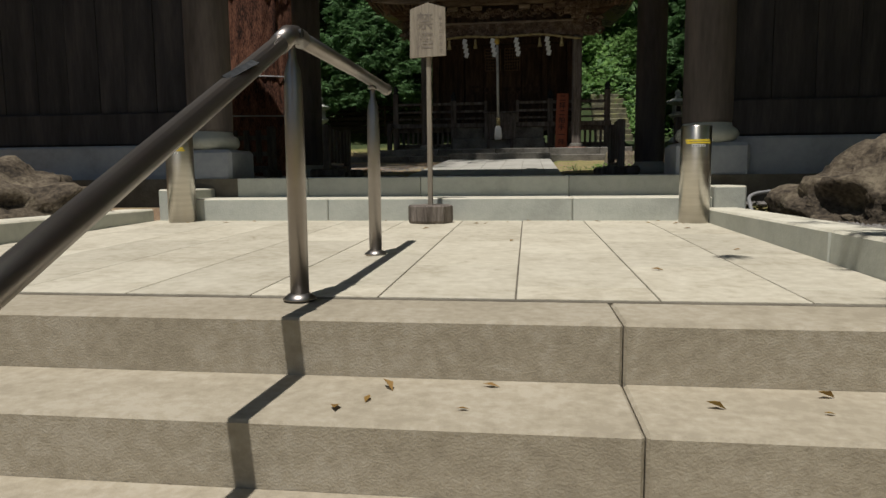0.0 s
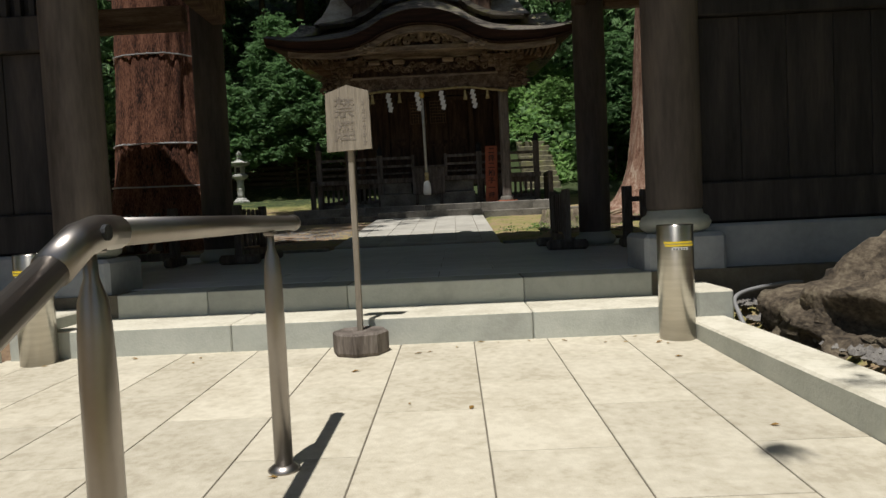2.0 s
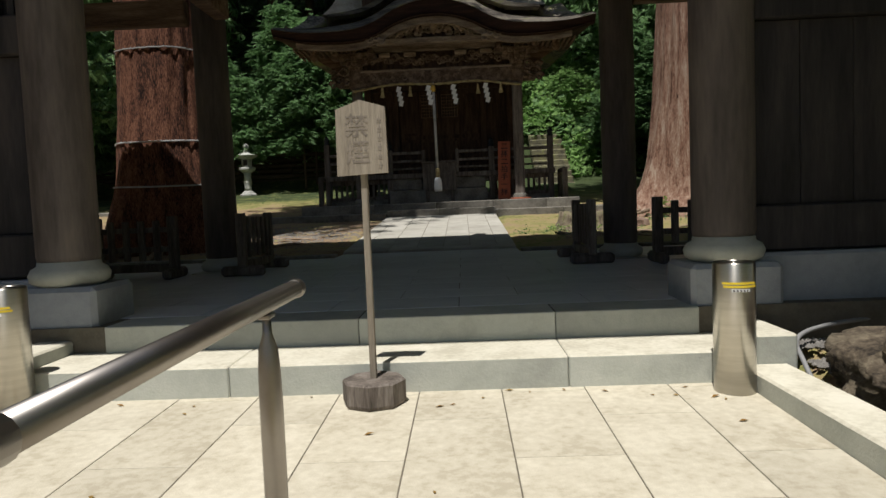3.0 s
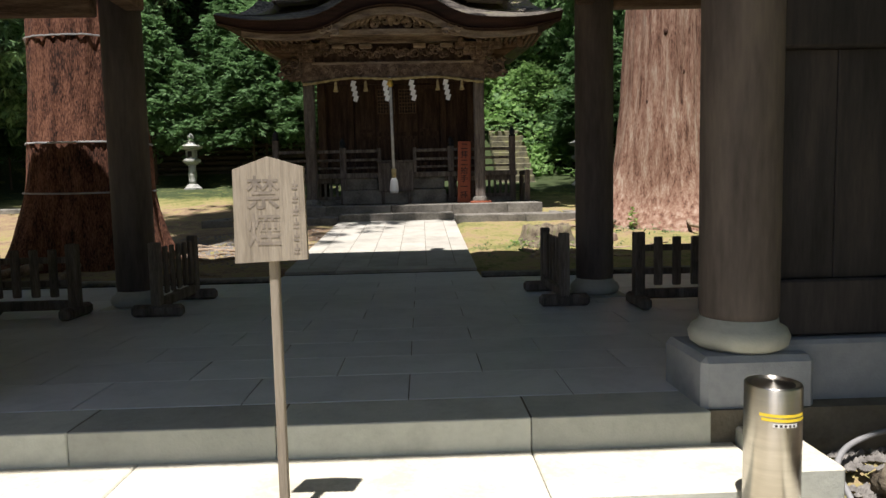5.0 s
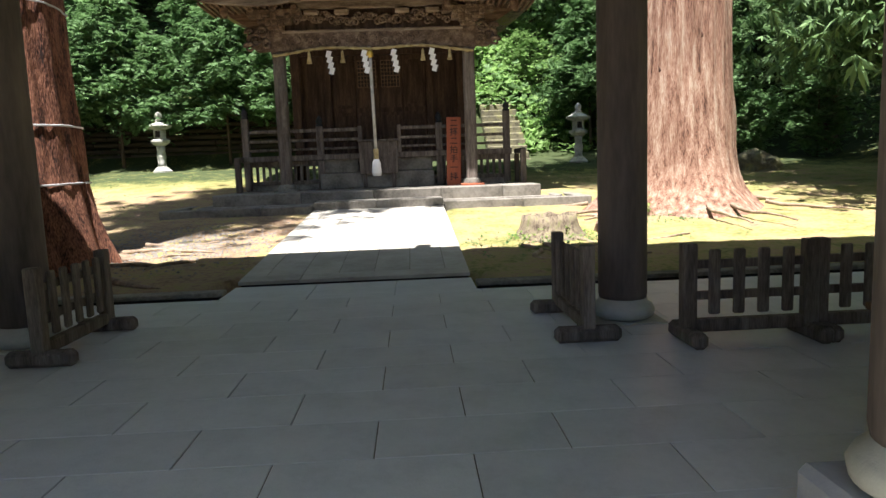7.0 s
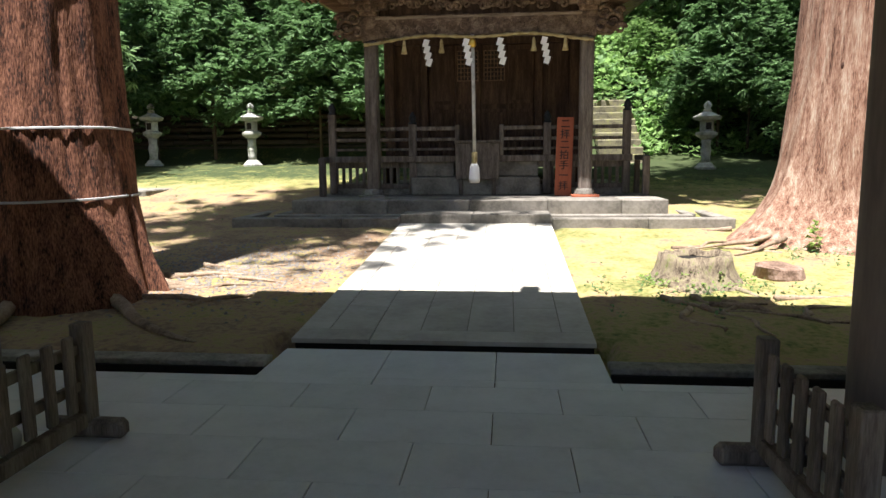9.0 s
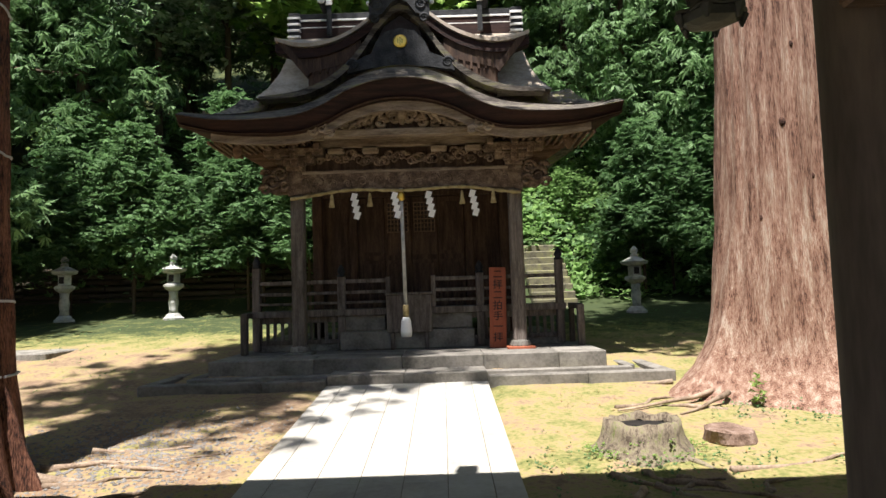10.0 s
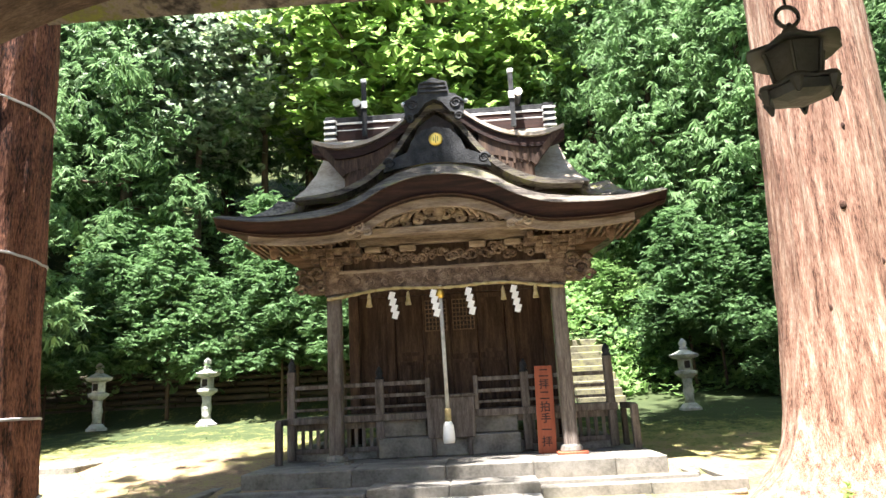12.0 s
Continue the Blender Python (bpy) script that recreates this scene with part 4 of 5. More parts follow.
# main eaves running back on both sides
for s in (-1, 1):
    bm = bm_new()
    g = []
    for j in range(8):
        t = j / 7
        y = 0.4 + 4.6 * t
        tip = 0.16 * (2 * t - 0.75) ** 2
        g.append([bm.verts.new((s * x, y - 0.5 * (1 - k / 5) * (1 if j == 0 else 0), Z(z) + (tip if k == 0 else 0))) for k, (x, z) in enumerate(((3.55, 6.52), (3.3, 6.50), (3.0, 6.55), (2.8, 6.68), (2.6, 6.88), (2.45, 7.1)))])
    for a, b in zip(g, g[1:]):
        for k in range(5):
            bm.faces.new((a[k], a[k + 1], b[k + 1], b[k]))
    ext = bmesh.ops.extrude_face_region(bm, geom=bm.faces[:])
    for v in [q for q in ext["geom"] if isinstance(q, bmesh.types.BMVert)]:
        v.co.z -= 0.2
    part("side_roof", bm, BARKROOF, sh, "", True)


def curve_board(top, drop0, drop1, y0, y1, name, material, label="", back=0.0):
    """A board hung below a curve; drop0 at the middle, drop1 at the tips."""
    n = len(top) - 1
    xm = max(abs(x) for x, z in top)
    low = [(x, z - (drop0 + (drop1 - drop0) * (abs(x) / xm) ** 1.5)) for x, z in top]
    bm = bm_new()
    rows_ = [[bm.verts.new((x, y, Z(z))) for x, z in c] for y, c in ((y0 + back, top), (y0, low), (y1, low), (max(y1, y0 + back + 0.02), top))]
    for i in range(4):
        a, b = rows_[i], rows_[(i + 1) % 4]
        for k in range(n):
            bm.faces.new((a[k], a[k + 1], b[k + 1], b[k]))
    for k in (0, n):
        bm.faces.new([r[k] for r in rows_])
    return part(name, bm, material, sh, label, False)


curve_board(front, EDGE0, EDGE1, -1.27, -0.95, "roof_edge", ROOFEDGE, "thick layered edge of the bark roof", 0.34)
curve_board([(x, z - EDGE0 + 0.005 + (EDGE0 - EDGE1) * (abs(x) / 3.58) ** 1.5) for x, z in front], FASC0, FASC1, -1.06, -0.9, "fascia", FASCIA, "dark red layered fascia", -0.17)
inner = [(x, z - EDGE0 - FASC0 + 0.01 + (EDGE0 + FASC0 - EDGE1 - FASC1) * (abs(x) / 3.58) ** 1.5) for x, z in front if abs(x) < 3.15]
curve_board(inner, 0.15, 0.12, -1.02, -0.93, "bargeboard", PALEBARGE, "pale carved bargeboard following the curve")
# underside of the eaves with rafters
bm = bm_new()
u0 = [bm.verts.new((x, -1.15, Z(z - 0.6 + 0.34 * (abs(x) / 3.58) ** 1.5))) for x, z in front]
u1 = [bm.verts.new((x * 0.9, 0.9, Z(min(z - 0.3, 6.15 + 0.2 * max(0, 1 - abs(x)))))) for x, z in front]
for k in range(len(front) - 1):
    bm.faces.new((u0[k], u0[k + 1], u1[k + 1], u1[k]))
part("soffit", bm, SHRINEWOOD, sh)
for s in (-1, 1):
    for k in range(15):
        x = s * (1.62 + 0.11 * k)
        zt = np.interp(abs(x), [q[0] for q in TOP], [q[1] for q in TOP]) - 0.44
        part("rafter", boxed(x - 0.022, x + 0.022, -0.93, 0.2, Z(zt - 0.07), Z(zt - 0.02), 0.004), BEAMWOOD, sh)
    part("eave_beam", prism([(s * 1.3, Z(5.84)), (s * 3.05, Z(5.90)), (s * 3.05, Z(5.98)), (s * 1.3, Z(5.95))], -0.85, -0.74), PALEBARGE, sh)
    part("side_wing", prism([(s * 2.2, Z(5.38)), (s * 2.75, Z(5.72)), (s * 2.95, Z(5.86)), (s * 2.2, Z(5.86))], -0.05, 0.05), BEAMWOOD, sh)
    part("hanging_ornament", lathe([(0.02, -0.26), (0.075, -0.2), (0.09, -0.08), (0.06, 0.0)], 10, None, (s * 2.78, -0.6, Z(5.88))), BEAMWOOD, sh, "", True)
# gable carving under the curved front
part("gable_panel", prism([(-1.3, Z(6.02)), (1.3, Z(6.02)), (0.95, Z(6.24)), (0.5, Z(6.46)), (0, Z(6.54)), (-0.5, Z(6.46)), (-0.95, Z(6.24))], -0.62, -0.55), SHRINEWOOD, sh)
# outspread wings of feather curls about a crest
for f in (-1, 1):
    for k in range(6):
        a0 = 0.1 + 0.13 * k
        pts = [(f * (a0 + 0.16 * t), -0.68 - 0.02 * math.sin(3 * t), Z(6.40 - 0.055 * k - 0.20 * t + 0.10 * math.sin(2.6 * t))) for t in np.linspace(0, 1, 7)]
        part("carving", pipe(pts, [0.03, 0.045, 0.05, 0.045, 0.04, 0.03, 0.014], 7), PALEBARGE, sh, "", True)
    for x, z, r, q_ in ((0.12, 6.22, 0.11, 1), (0.34, 6.14, 0.10, -1), (0.56, 6.10, 0.08, 1), (0.78, 6.08, 0.07, -1), (0.2, 6.36, 0.09, -1), (0.95, 6.06, 0.06, 1)):
        scroll(f * x, Z(z), r, 1.8, -0.66, sh, PALEBARGE, f * q_, 0.05)
part("carving", lathe([(0.03, 6.10 - 2.272), (0.09, 6.2 - 2.272), (0.10, 6.3 - 2.272), (0.06, 6.42 - 2.272), (0.02, 6.5 - 2.272)], 10, None, (0, -0.66, 0)), PALEBARGE, sh, "", True)
part("gable_beam", boxed(-1.35, 1.35, -0.72, -0.55, Z(5.9), Z(6.03), 0.015), PALEBARGE, sh)
for s in (-1, 1):
    for x, z, r in ((1.28, 5.98, 0.10), (1.15, 5.88, 0.08), (1.42, 5.92, 0.08)):
        scroll(s * x, Z(z), r, 1.6, -1.04, sh, PALEBARGE, s, 0.035)

# neck between the roofs, flaring downwards
NECK = [(2.66, 6.84, 0.02), (2.5, 7.1, 0.30), (2.38, 7.5, 0.70), (2.3, 8.0, 1.10), (2.26, 8.55, 1.55)]
bm = bm_new()
rr = [[bm.verts.new((sx * w, y, Z(z))) for sx, y in ((-1, yf), (1, yf), (1, 3.6), (-1, 3.6))] for w, z, yf in NECK]
for a, b in zip(rr, rr[1:]):
    for k in range(4):
        bm.faces.new((a[k], a[(k + 1) % 4], b[(k + 1) % 4], b[k]))
part("roof_neck", bm, SUNLITROOF, sh, "bark slope below the upper roof, coloured pale as sunlit", True)
# dark block put in for the shaded recess under the upper roof
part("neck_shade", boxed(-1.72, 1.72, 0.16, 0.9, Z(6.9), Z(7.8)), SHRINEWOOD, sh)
for s in (-1, 1):
    for k in range(7):
        x = s * (0.85 + 0.13 * k)
        part("neck_lattice", boxed(x - 0.02, x + 0.02, 0.13, 0.17, Z(7.3), Z(7.55)), SHRINEWOOD, sh)
UP = [(0.0, 8.66), (0.4, 8.44), (0.8, 8.14), (1.2, 7.94), (1.6, 7.85), (1.95, 7.86), (2.3, 7.97)]
upper = spline(mirrored(UP), 4)
bm = bm_new()
lay = []
for t in (0.0, 0.25, 0.5, 0.75, 1.0):
    y = 0.1 + 1.6 * t
    lay.append([bm.verts.new((x * (1 - 0.02 * t), y, Z(z * (1 - t) + max(z, 8.55) * t if t < 1 else 8.6))) for x, z in upper])
for a, b in zip(lay, lay[1:]):
    for k in range(len(a) - 1):
        bm.faces.new((a[k], a[k + 1], b[k + 1], b[k]))
part("upper_roof", bm, SUNLITROOF, sh, "", True)
bm = bm_new()
part("upper_roof_back", prism([(-2.3, Z(8.0)), (2.3, Z(8.0)), (2.25, Z(8.6)), (-2.25, Z(8.6))], 1.68, 3.4, bm), BARKROOF, sh)
curve_board(upper, 0.07, 0.07, 0.06, 0.3, "upper_roof_edge", SUNLITROOF)
curve_board([(x, z - 0.10) for x, z in upper], 0.16, 0.16, 0.1, 0.3, "upper_fascia", FASCIA)
for s in (-1, 1):
    # the eave's dark underside narrows down to the neck, framed by a red corner board
    bm = bm_new()
    ring = [[bm.verts.new((s * x, y, Z(z))) for x, z in ((2.26, 7.92), (1.72, 7.30), (0.75, 7.55), (0.75, 7.9), (1.6, 7.75))] for y in (0.14, 0.5)]
    bm.faces.new(ring[0])
    bm.faces.new(ring[1][::-1])
    for k in range(5):
        bm.faces.new((ring[0][k], ring[0][(k + 1) % 5], ring[1][(k + 1) % 5], ring[1][k]))
    part("upper_soffit", bm, SHRINEWOOD, sh)
    part("corner_board", prism([(s * 2.30, Z(7.97)), (s * 2.24, Z(7.84)), (s * 1.74, Z(7.22)), (s * 1.66, Z(7.30)), (s * 2.1, Z(7.84))], 0.08, 0.18), SHRINEWOOD, sh)

# black gable ornament with a gold crest
SL = [(0.0, 8.3), (0.35, 8.02), (0.7, 7.52), (1.0, 7.19), (1.35, 6.95), (1.8, 6.78), (2.45, 6.70)]
slope = spline(mirrored(SL), 4)
curve_board(slope, 0.17, 0.05, -0.5, -0.2, "gable_ridge", ROOFEDGE, "dark bark ridge of the front gable, curving down to both sides")
bm = bm_new()
f0 = [bm.verts.new((x, -0.3, Z(z - 0.03))) for x, z in slope]
f1 = [bm.verts.new((x * 0.9, 0.45, Z(max(z, 6.95) + 0.02))) for x, z in slope]
for k in range(len(slope) - 1):
    bm.faces.new((f0[k], f0[k + 1], f1[k + 1], f1[k]))
part("gable_roof", bm, BARKROOF, sh)
part("ornament_board", prism([(-0.92, Z(7.03)), (-0.5, Z(7.11)), (0, Z(7.15)), (0.5, Z(7.11)), (0.92, Z(7.03)), (0.86, Z(7.19)), (0.66, Z(7.30)), (0.5, Z(7.36)), (0.42, Z(7.56)), (0.25, Z(7.74)), (0, Z(7.8)), (-0.25, Z(7.74)), (-0.42, Z(7.56)), (-0.5, Z(7.36)), (-0.66, Z(7.30)), (-0.86, Z(7.19))], -0.58, -0.48), BLACKMETAL, sh, "black ornamental gable board")
part("ridge_tile", prism([(-0.5, Z(7.95)), (-0.52, Z(8.18)), (-0.38, Z(8.35)), (-0.28, Z(8.37)), (-0.24, Z(8.59)), (-0.1, Z(8.63)), (0, Z(8.68)), (0.1, Z(8.63)), (0.24, Z(8.59)), (0.28, Z(8.37)), (0.38, Z(8.35)), (0.52, Z(8.18)), (0.5, Z(7.95)), (0.28, Z(8.03)), (0.14, Z(8.21)), (0, Z(8.27)), (-0.14, Z(8.21)), (-0.28, Z(8.03))], -0.66, -0.46), BLACKMETAL, sh, "black scrolled ridge-end tile")
for s in (-1, 1):
    for x, z, r in ((0.38, 8.18, 0.11), (0.8, 7.15, 0.09), (0.42, 7.93, 0.08)):
        scroll(s * x, Z(z), r, 1.8, -0.66, sh, BLACKMETAL, s, 0.03)
    part("ridge_knob", lathe([(0.02, -0.03), (0.04, 0), (0.04, 0.03), (0.02, 0.05)], 10, None, (s * 0.56, -0.3, Z(8.36))), WHITEPAINT, sh)
for k, z in enumerate((8.39, 8.47, 8.55)):
    part("ridge_band", boxed(-0.25 + 0.02 * k, 0.25 - 0.02 * k, -0.69, -0.66, Z(z), Z(z) + 0.03, 0.005), BLACKMETAL, sh)
part("crest", lathe([(0.115, 0.0), (0.12, 0.012), (0.10, 0.022), (0.03, 0.026)], 28), GOLD, sh, "round gold crest", True, (0, -0.58, Z(7.56))).rotation_euler = (radians(90), 0, 0)
for cx, z0, z1 in ((-0.035, 7.52, 7.6), (0.0, 7.49, 7.63), (0.035, 7.52, 7.6)):
    part("crest_stroke", boxed(cx - 0.006, cx + 0.006, -0.612, -0.604, Z(z0), Z(z1)), BLACKMETAL, sh)
# black sheet stands for the shade in the hollow behind the ornament
part("ornament_shade", prism([(-0.6, Z(7.2)), (0.6, Z(7.2)), (0.3, Z(7.9)), (0, Z(8.1)), (-0.3, Z(7.9))], -0.40, -0.3), INKSHADE, sh)
# main ridge with white bands, billets and finials
for k, (z0, z1, d, m) in enumerate(((8.5, 8.72, 0.20, FASCIA), (8.72, 8.74, 0.205, WHITEPAINT), (8.74, 8.86, 0.19, FASCIA), (8.86, 8.90, 0.21, WHITEPAINT), (8.90, 9.02, 0.20, BLACKMETAL))):
    part("ridge_layer", boxed(-2.15, 2.15, 1.7 - d, 1.7 + d, Z(z0), Z(z1) - 0.002, 0.004), m, sh)
for s in (-1, 1):
    for k in range(4):
        part("ridge_end", boxed(s * 2.25 - 0.13, s * 2.25 + 0.13, 1.42, 1.98, Z(8.5 + 0.13 * k), Z(8.5 + 0.13 * k) + 0.045, 0.004), WHITEPAINT, sh)
        part("ridge_end", boxed(s * 2.25 - 0.11, s * 2.25 + 0.11, 1.44, 1.96, Z(8.5 + 0.13 * k) + 0.047, Z(8.5 + 0.13 * k) + 0.128, 0.004), BLACKMETAL, sh)
    f = part("finial", boxed(s * 1.5 - 0.05, s * 1.5 + 0.05, 1.2, 1.27, Z(8.45), Z(9.62), 0.006), BLACKMETAL, sh, "black upright finial with white metal caps")
    part("finial_cap", boxed(s * 1.5 - 0.056, s * 1.5 + 0.056, 1.19, 1.28, Z(9.62), Z(9.70), 0.004), WHITEPAINT, f)
    part("finial_cap", boxed(s * 1.5 - 0.07, s * 1.5 + 0.07, 1.17, 1.20, Z(9.05), Z(9.2), 0.004), WHITEPAINT, f)
    part("billet", tubed((s * 1.5 + 0.12 * s, 1.05, Z(9.1)), (s * 1.5 + 0.12 * s, 2.35, Z(9.1)), 0.075, 0.075, 14), BLACKMETAL, sh)
    part("billet_cap", tubed((s * 1.5 + 0.12 * s, 1.0, Z(9.1)), (s * 1.5 + 0.12 * s, 1.05, Z(9.1)), 0.08, 0.08, 14), WHITEPAINT, sh)

# ---- shrine hall ----
part("hall_wall", boxed(-1.9, 1.9, 1.62, 4.6, Z(2.9), Z(6.3)), SHRINEWOOD, sh, "dark wooden hall front")
for s in (-1.86, 1.86):
    part("hall_post", boxed(s - 0.1, s + 0.1, 1.5, 1.72, Z(2.3), Z(6.3), 0.015), SHRINEWOOD, sh)
for s in (-1.15, 1.15):
    part("hall_post", boxed(s - 0.08, s + 0.08, 1.52, 1.7, Z(3.0), Z(6.3), 0.015), SHRINEWOOD, sh)
for z0, z1 in ((3.0, 3.16), (5.22, 5.4)):
    part("hall_beam", boxed(-1.75, 1.75, 1.5, 1.64, Z(z0), Z(z1), 0.01), SHRINEWOOD, sh)
for k in range(4):
    x = -1.06 + 0.53 * k
    d = part("door_panel", boxed(x + 0.006, x + 0.524, 1.56, 1.615, Z(3.17), Z(5.21), 0.01), SHRINEWOOD, sh, "dark wooden panelled door")
    part("door_rail", boxed(x + 0.03, x + 0.5, 1.545, 1.558, Z(3.95), Z(4.05), 0.004), SHRINEWOOD, d)
    part("door_panel_low", boxed(x + 0.07, x + 0.46, 1.548, 1.558, Z(3.3), Z(3.88), 0.006), SHRINEWOOD, d)
    if k in (1, 2):
        # black sheet for the dark interior behind the lattice
        part("window_back", boxed(x + 0.05, x + 0.48, 1.55, 1.558, Z(4.52), Z(5.08)), INKSHADE, d)
        for j in range(7):
            part("lattice_bar", boxed(x + 0.05 + 0.068 * j, x + 0.07 + 0.068 * j, 1.53, 1.55, Z(4.5), Z(5.1)), BEAMWOOD, d)
        for j in range(8):
            part("lattice_bar", boxed(x + 0.05, x + 0.48, 1.532, 1.548, Z(4.5 + 0.083 * j), Z(4.5 + 0.083 * j) + 0.02), BEAMWOOD, d)
    else:
        part("door_panel_high", boxed(x + 0.07, x + 0.46, 1.548, 1.558, Z(4.12), Z(5.1), 0.006), SHRINEWOOD, d)
# veranda
DY = 0.75
part("veranda_base", boxed(-2.85, 2.75, DY - 0.02, 4.5, 0.0, 0.2, 0.01), OLDSTONE, sh)
part("veranda_floor", boxed(-2.95, 2.85, DY - 0.14, 1.55, Z(2.9), Z(3.02), 0.008), GREYWOOD, sh, "grey plank veranda edge")
part("veranda_beam", boxed(-2.85, 2.75, DY - 0.05, DY + 0.05, Z(2.79), Z(2.898), 0.006), GREYWOOD, sh)
part("veranda_beam", boxed(-2.85, 2.75, DY - 0.05, DY + 0.05, Z(2.40), Z(2.48), 0.006), GREYWOOD, sh)
x = -2.8
while x < 2.75:
    if abs(x) > 1.28:
        part("veranda_slat", boxed(x - 0.03, x + 0.03, DY - 0.02, DY + 0.02, Z(2.48), Z(2.79), 0.004), GREYWOOD, sh)
    x += 0.135
for x, h in ((-2.85, 3.82), (-1.28, 3.62), (1.28, 3.62), (2.75, 3.82)):
    q = part("veranda_post", boxed(x - 0.07, x + 0.07, DY - 0.12, DY + 0.02, Z(2.3), Z(h), 0.01), GREYWOOD, sh)
    part("post_cap", lathe([(0.075, 0), (0.08, 0.03), (0.05, 0.05), (0.075, 0.10), (0.05, 0.17), (0.01, 0.23)], 12, None, (x, DY - 0.05, Z(h))), BLACKMETAL, q, "dark onion-shaped post cap", True)
for s0, s1 in ((-2.85, -0.42), (0.42, 2.75)):
    for z0, z1 in ((3.5, 3.57), (3.30, 3.36), (3.12, 3.17)):
        part("veranda_rail", boxed(s0, s1, DY - 0.1, DY - 0.03, Z(z0), Z(z1), 0.008), GREYWOOD, sh)
    part("veranda_post", boxed((s1 if s1 < 0 else s0) - 0.04, (s1 if s1 < 0 else s0) + 0.04, DY - 0.11, DY - 0.02, Z(3.02), Z(3.6), 0.008), GREYWOOD, sh)
st = thing("stone_block_steps", "rough grey stone blocks stacked before the veranda", "steps", (AX, 19.85, 2.27))
part("lower_block", boxed(-1.3, 1.15, 0.0, 0.62, 0, 0.34, 0.02), PLATSTONE, st)
for a, b in ((-1.26, -0.47), (0.36, 1.12)):
    part("upper_block", boxed(a, b, 0.12, 0.6, 0.342, 0.64, 0.02), PLATSTONE, st)
ob = thing("offering_box", "grey wooden offering box with slanting lid", "box", (AX - 0.04, 19.78, 2.27))
part("body", boxed(-0.40, 0.42, 0.0, 0.06, 0.30, 0.98, 0.01), GREYWOOD, ob)
part("side", boxed(-0.40, -0.34, 0.062, 0.30, 0.30, 0.98, 0.01), GREYWOOD, ob)
part("side", boxed(0.36, 0.42, 0.062, 0.30, 0.30, 0.98, 0.01), GREYWOOD, ob)
part("lid", boxed(-0.43, 0.45, -0.03, 0.32, 0.982, 1.03, 0.008), GREYWOOD, ob)
for s in (-0.3, 0.32):
    part("leg", boxed(s - 0.04, s + 0.04, 0.0, 0.28, 0.0, 0.298, 0.008), GREYWOOD, ob)
rb = thing("red_notice_board", "tall red-brown board with black characters", "sign", (1.13, 19.45, 2.272), rz=-2)
rb.matrix_basis = pose(1.13, 19.45, 2.272, -4, 1.5, -3)
part("panel", boxed(-0.15, 0.15, -0.02, 0.02, 0.0, 1.42, 0.006), REDBOARD, rb)
words("二拝二拍手一拝", 0.175, INKSHADE, rb, (0, -0.0215, 1.29), bold=0.002)
for x in (-3.36, 2.62):
    p = thing("guard_post", "short weathered wooden post with a cross arm", "post", (x, 19.55, 2.27), "guard posts")
    part("upright", boxed(-0.06, 0.06, -0.06, 0.06, 0, 0.72, 0.012), GREYWOOD, p)
    part("arm", boxed(-0.05, 0.05, 0.0, 0.9, 0.64, 0.74, 0.012), GREYWOOD, p)
    part("upright", boxed(-0.05, 0.05, 0.8, 0.9, 0, 0.638, 0.012), GREYWOOD, p)

# ---- stone lanterns ----
def lantern(x, y, z, h, label):
    L = thing("stone_lantern", label, "lantern", (x, y, z), "stone lanterns")
    k = h / 1.86
    part("base", lathe([(0.30, 0), (0.30, 0.06), (0.24, 0.10), (0.2, 0.16), (0.15, 0.19)], 6), LANTERN, L)
    part("shaft", lathe([(0.13, 0.19), (0.115, 0.3), (0.135, 0.46), (0.145, 0.5), (0.135, 0.54), (0.115, 0.66), (0.13, 0.82)], 16), LANTERN, L, "", True)
    part("platform", lathe([(0.14, 0.82), (0.26, 0.90), (0.30, 0.94), (0.30, 1.0), (0.22, 1.03)], 6), LANTERN, L)
    part("fire_box", lathe([(0.19, 1.03), (0.19, 1.31)], 6), LANTERN, L)
    # black block drawn in place of the shaded opening
    part("opening", boxed(-0.07, 0.07, -0.175, -0.1, 1.08, 1.27), INKSHADE, L)
    part("roof", lathe([(0.16, 1.31), (0.36, 1.36), (0.40, 1.43), (0.30, 1.47), (0.16, 1.54), (0.10, 1.57)], 6), LANTERN, L)
    part("finial", lathe([(0.10, 1.57), (0.12, 1.61), (0.07, 1.65), (0.11, 1.71), (0.10, 1.77), (0.03, 1.85), (0.01, 1.86)], 14), LANTERN, L, "", True)
    L.scale = (k, k, k)


lantern(-7.33, 26.2, court_z(-7.33, 26.2) - 0.02, 1.84, "pale granite lantern standing in the sun")
lantern(-10.37, 26.2, court_z(-10.37, 26.2), 1.84, "granite lantern in the trees' shade")
lantern(5.09, 24.6, court_z(5.09, 24.6) - 0.02, 1.70, "granite lantern before the dark shrubs")


# ---- cedars ----
def trunk_radius(a, z, prof, seed, lobes=9):
    r = np.interp(z, [p[0] for p in prof], [p[1] for p in prof])
    fl = max(0, 1 - z / 1.8) ** 2
    w = noise.noise(Vector((math.cos(a) * 1.7 + seed, math.sin(a) * 1.7, z * 0.15)))
    g = 0.035 * noise.noise(Vector((math.cos(a) * 9 + seed, math.sin(a) * 9, z * 0.5))) + 0.032 * abs(noise.noise(Vector((math.cos(a) * 24, math.sin(a) * 24 + seed, z * 0.9)))) + 0.012 * noise.noise(Vector((math.cos(a) * 55, math.sin(a) * 55, z * 2.5)))
    b = 0.30 * fl * max(-0.3, math.sin(lobes * a / 2 + seed) * 0.5 + w)
    return r * (1 + 0.07 * w) + g + b


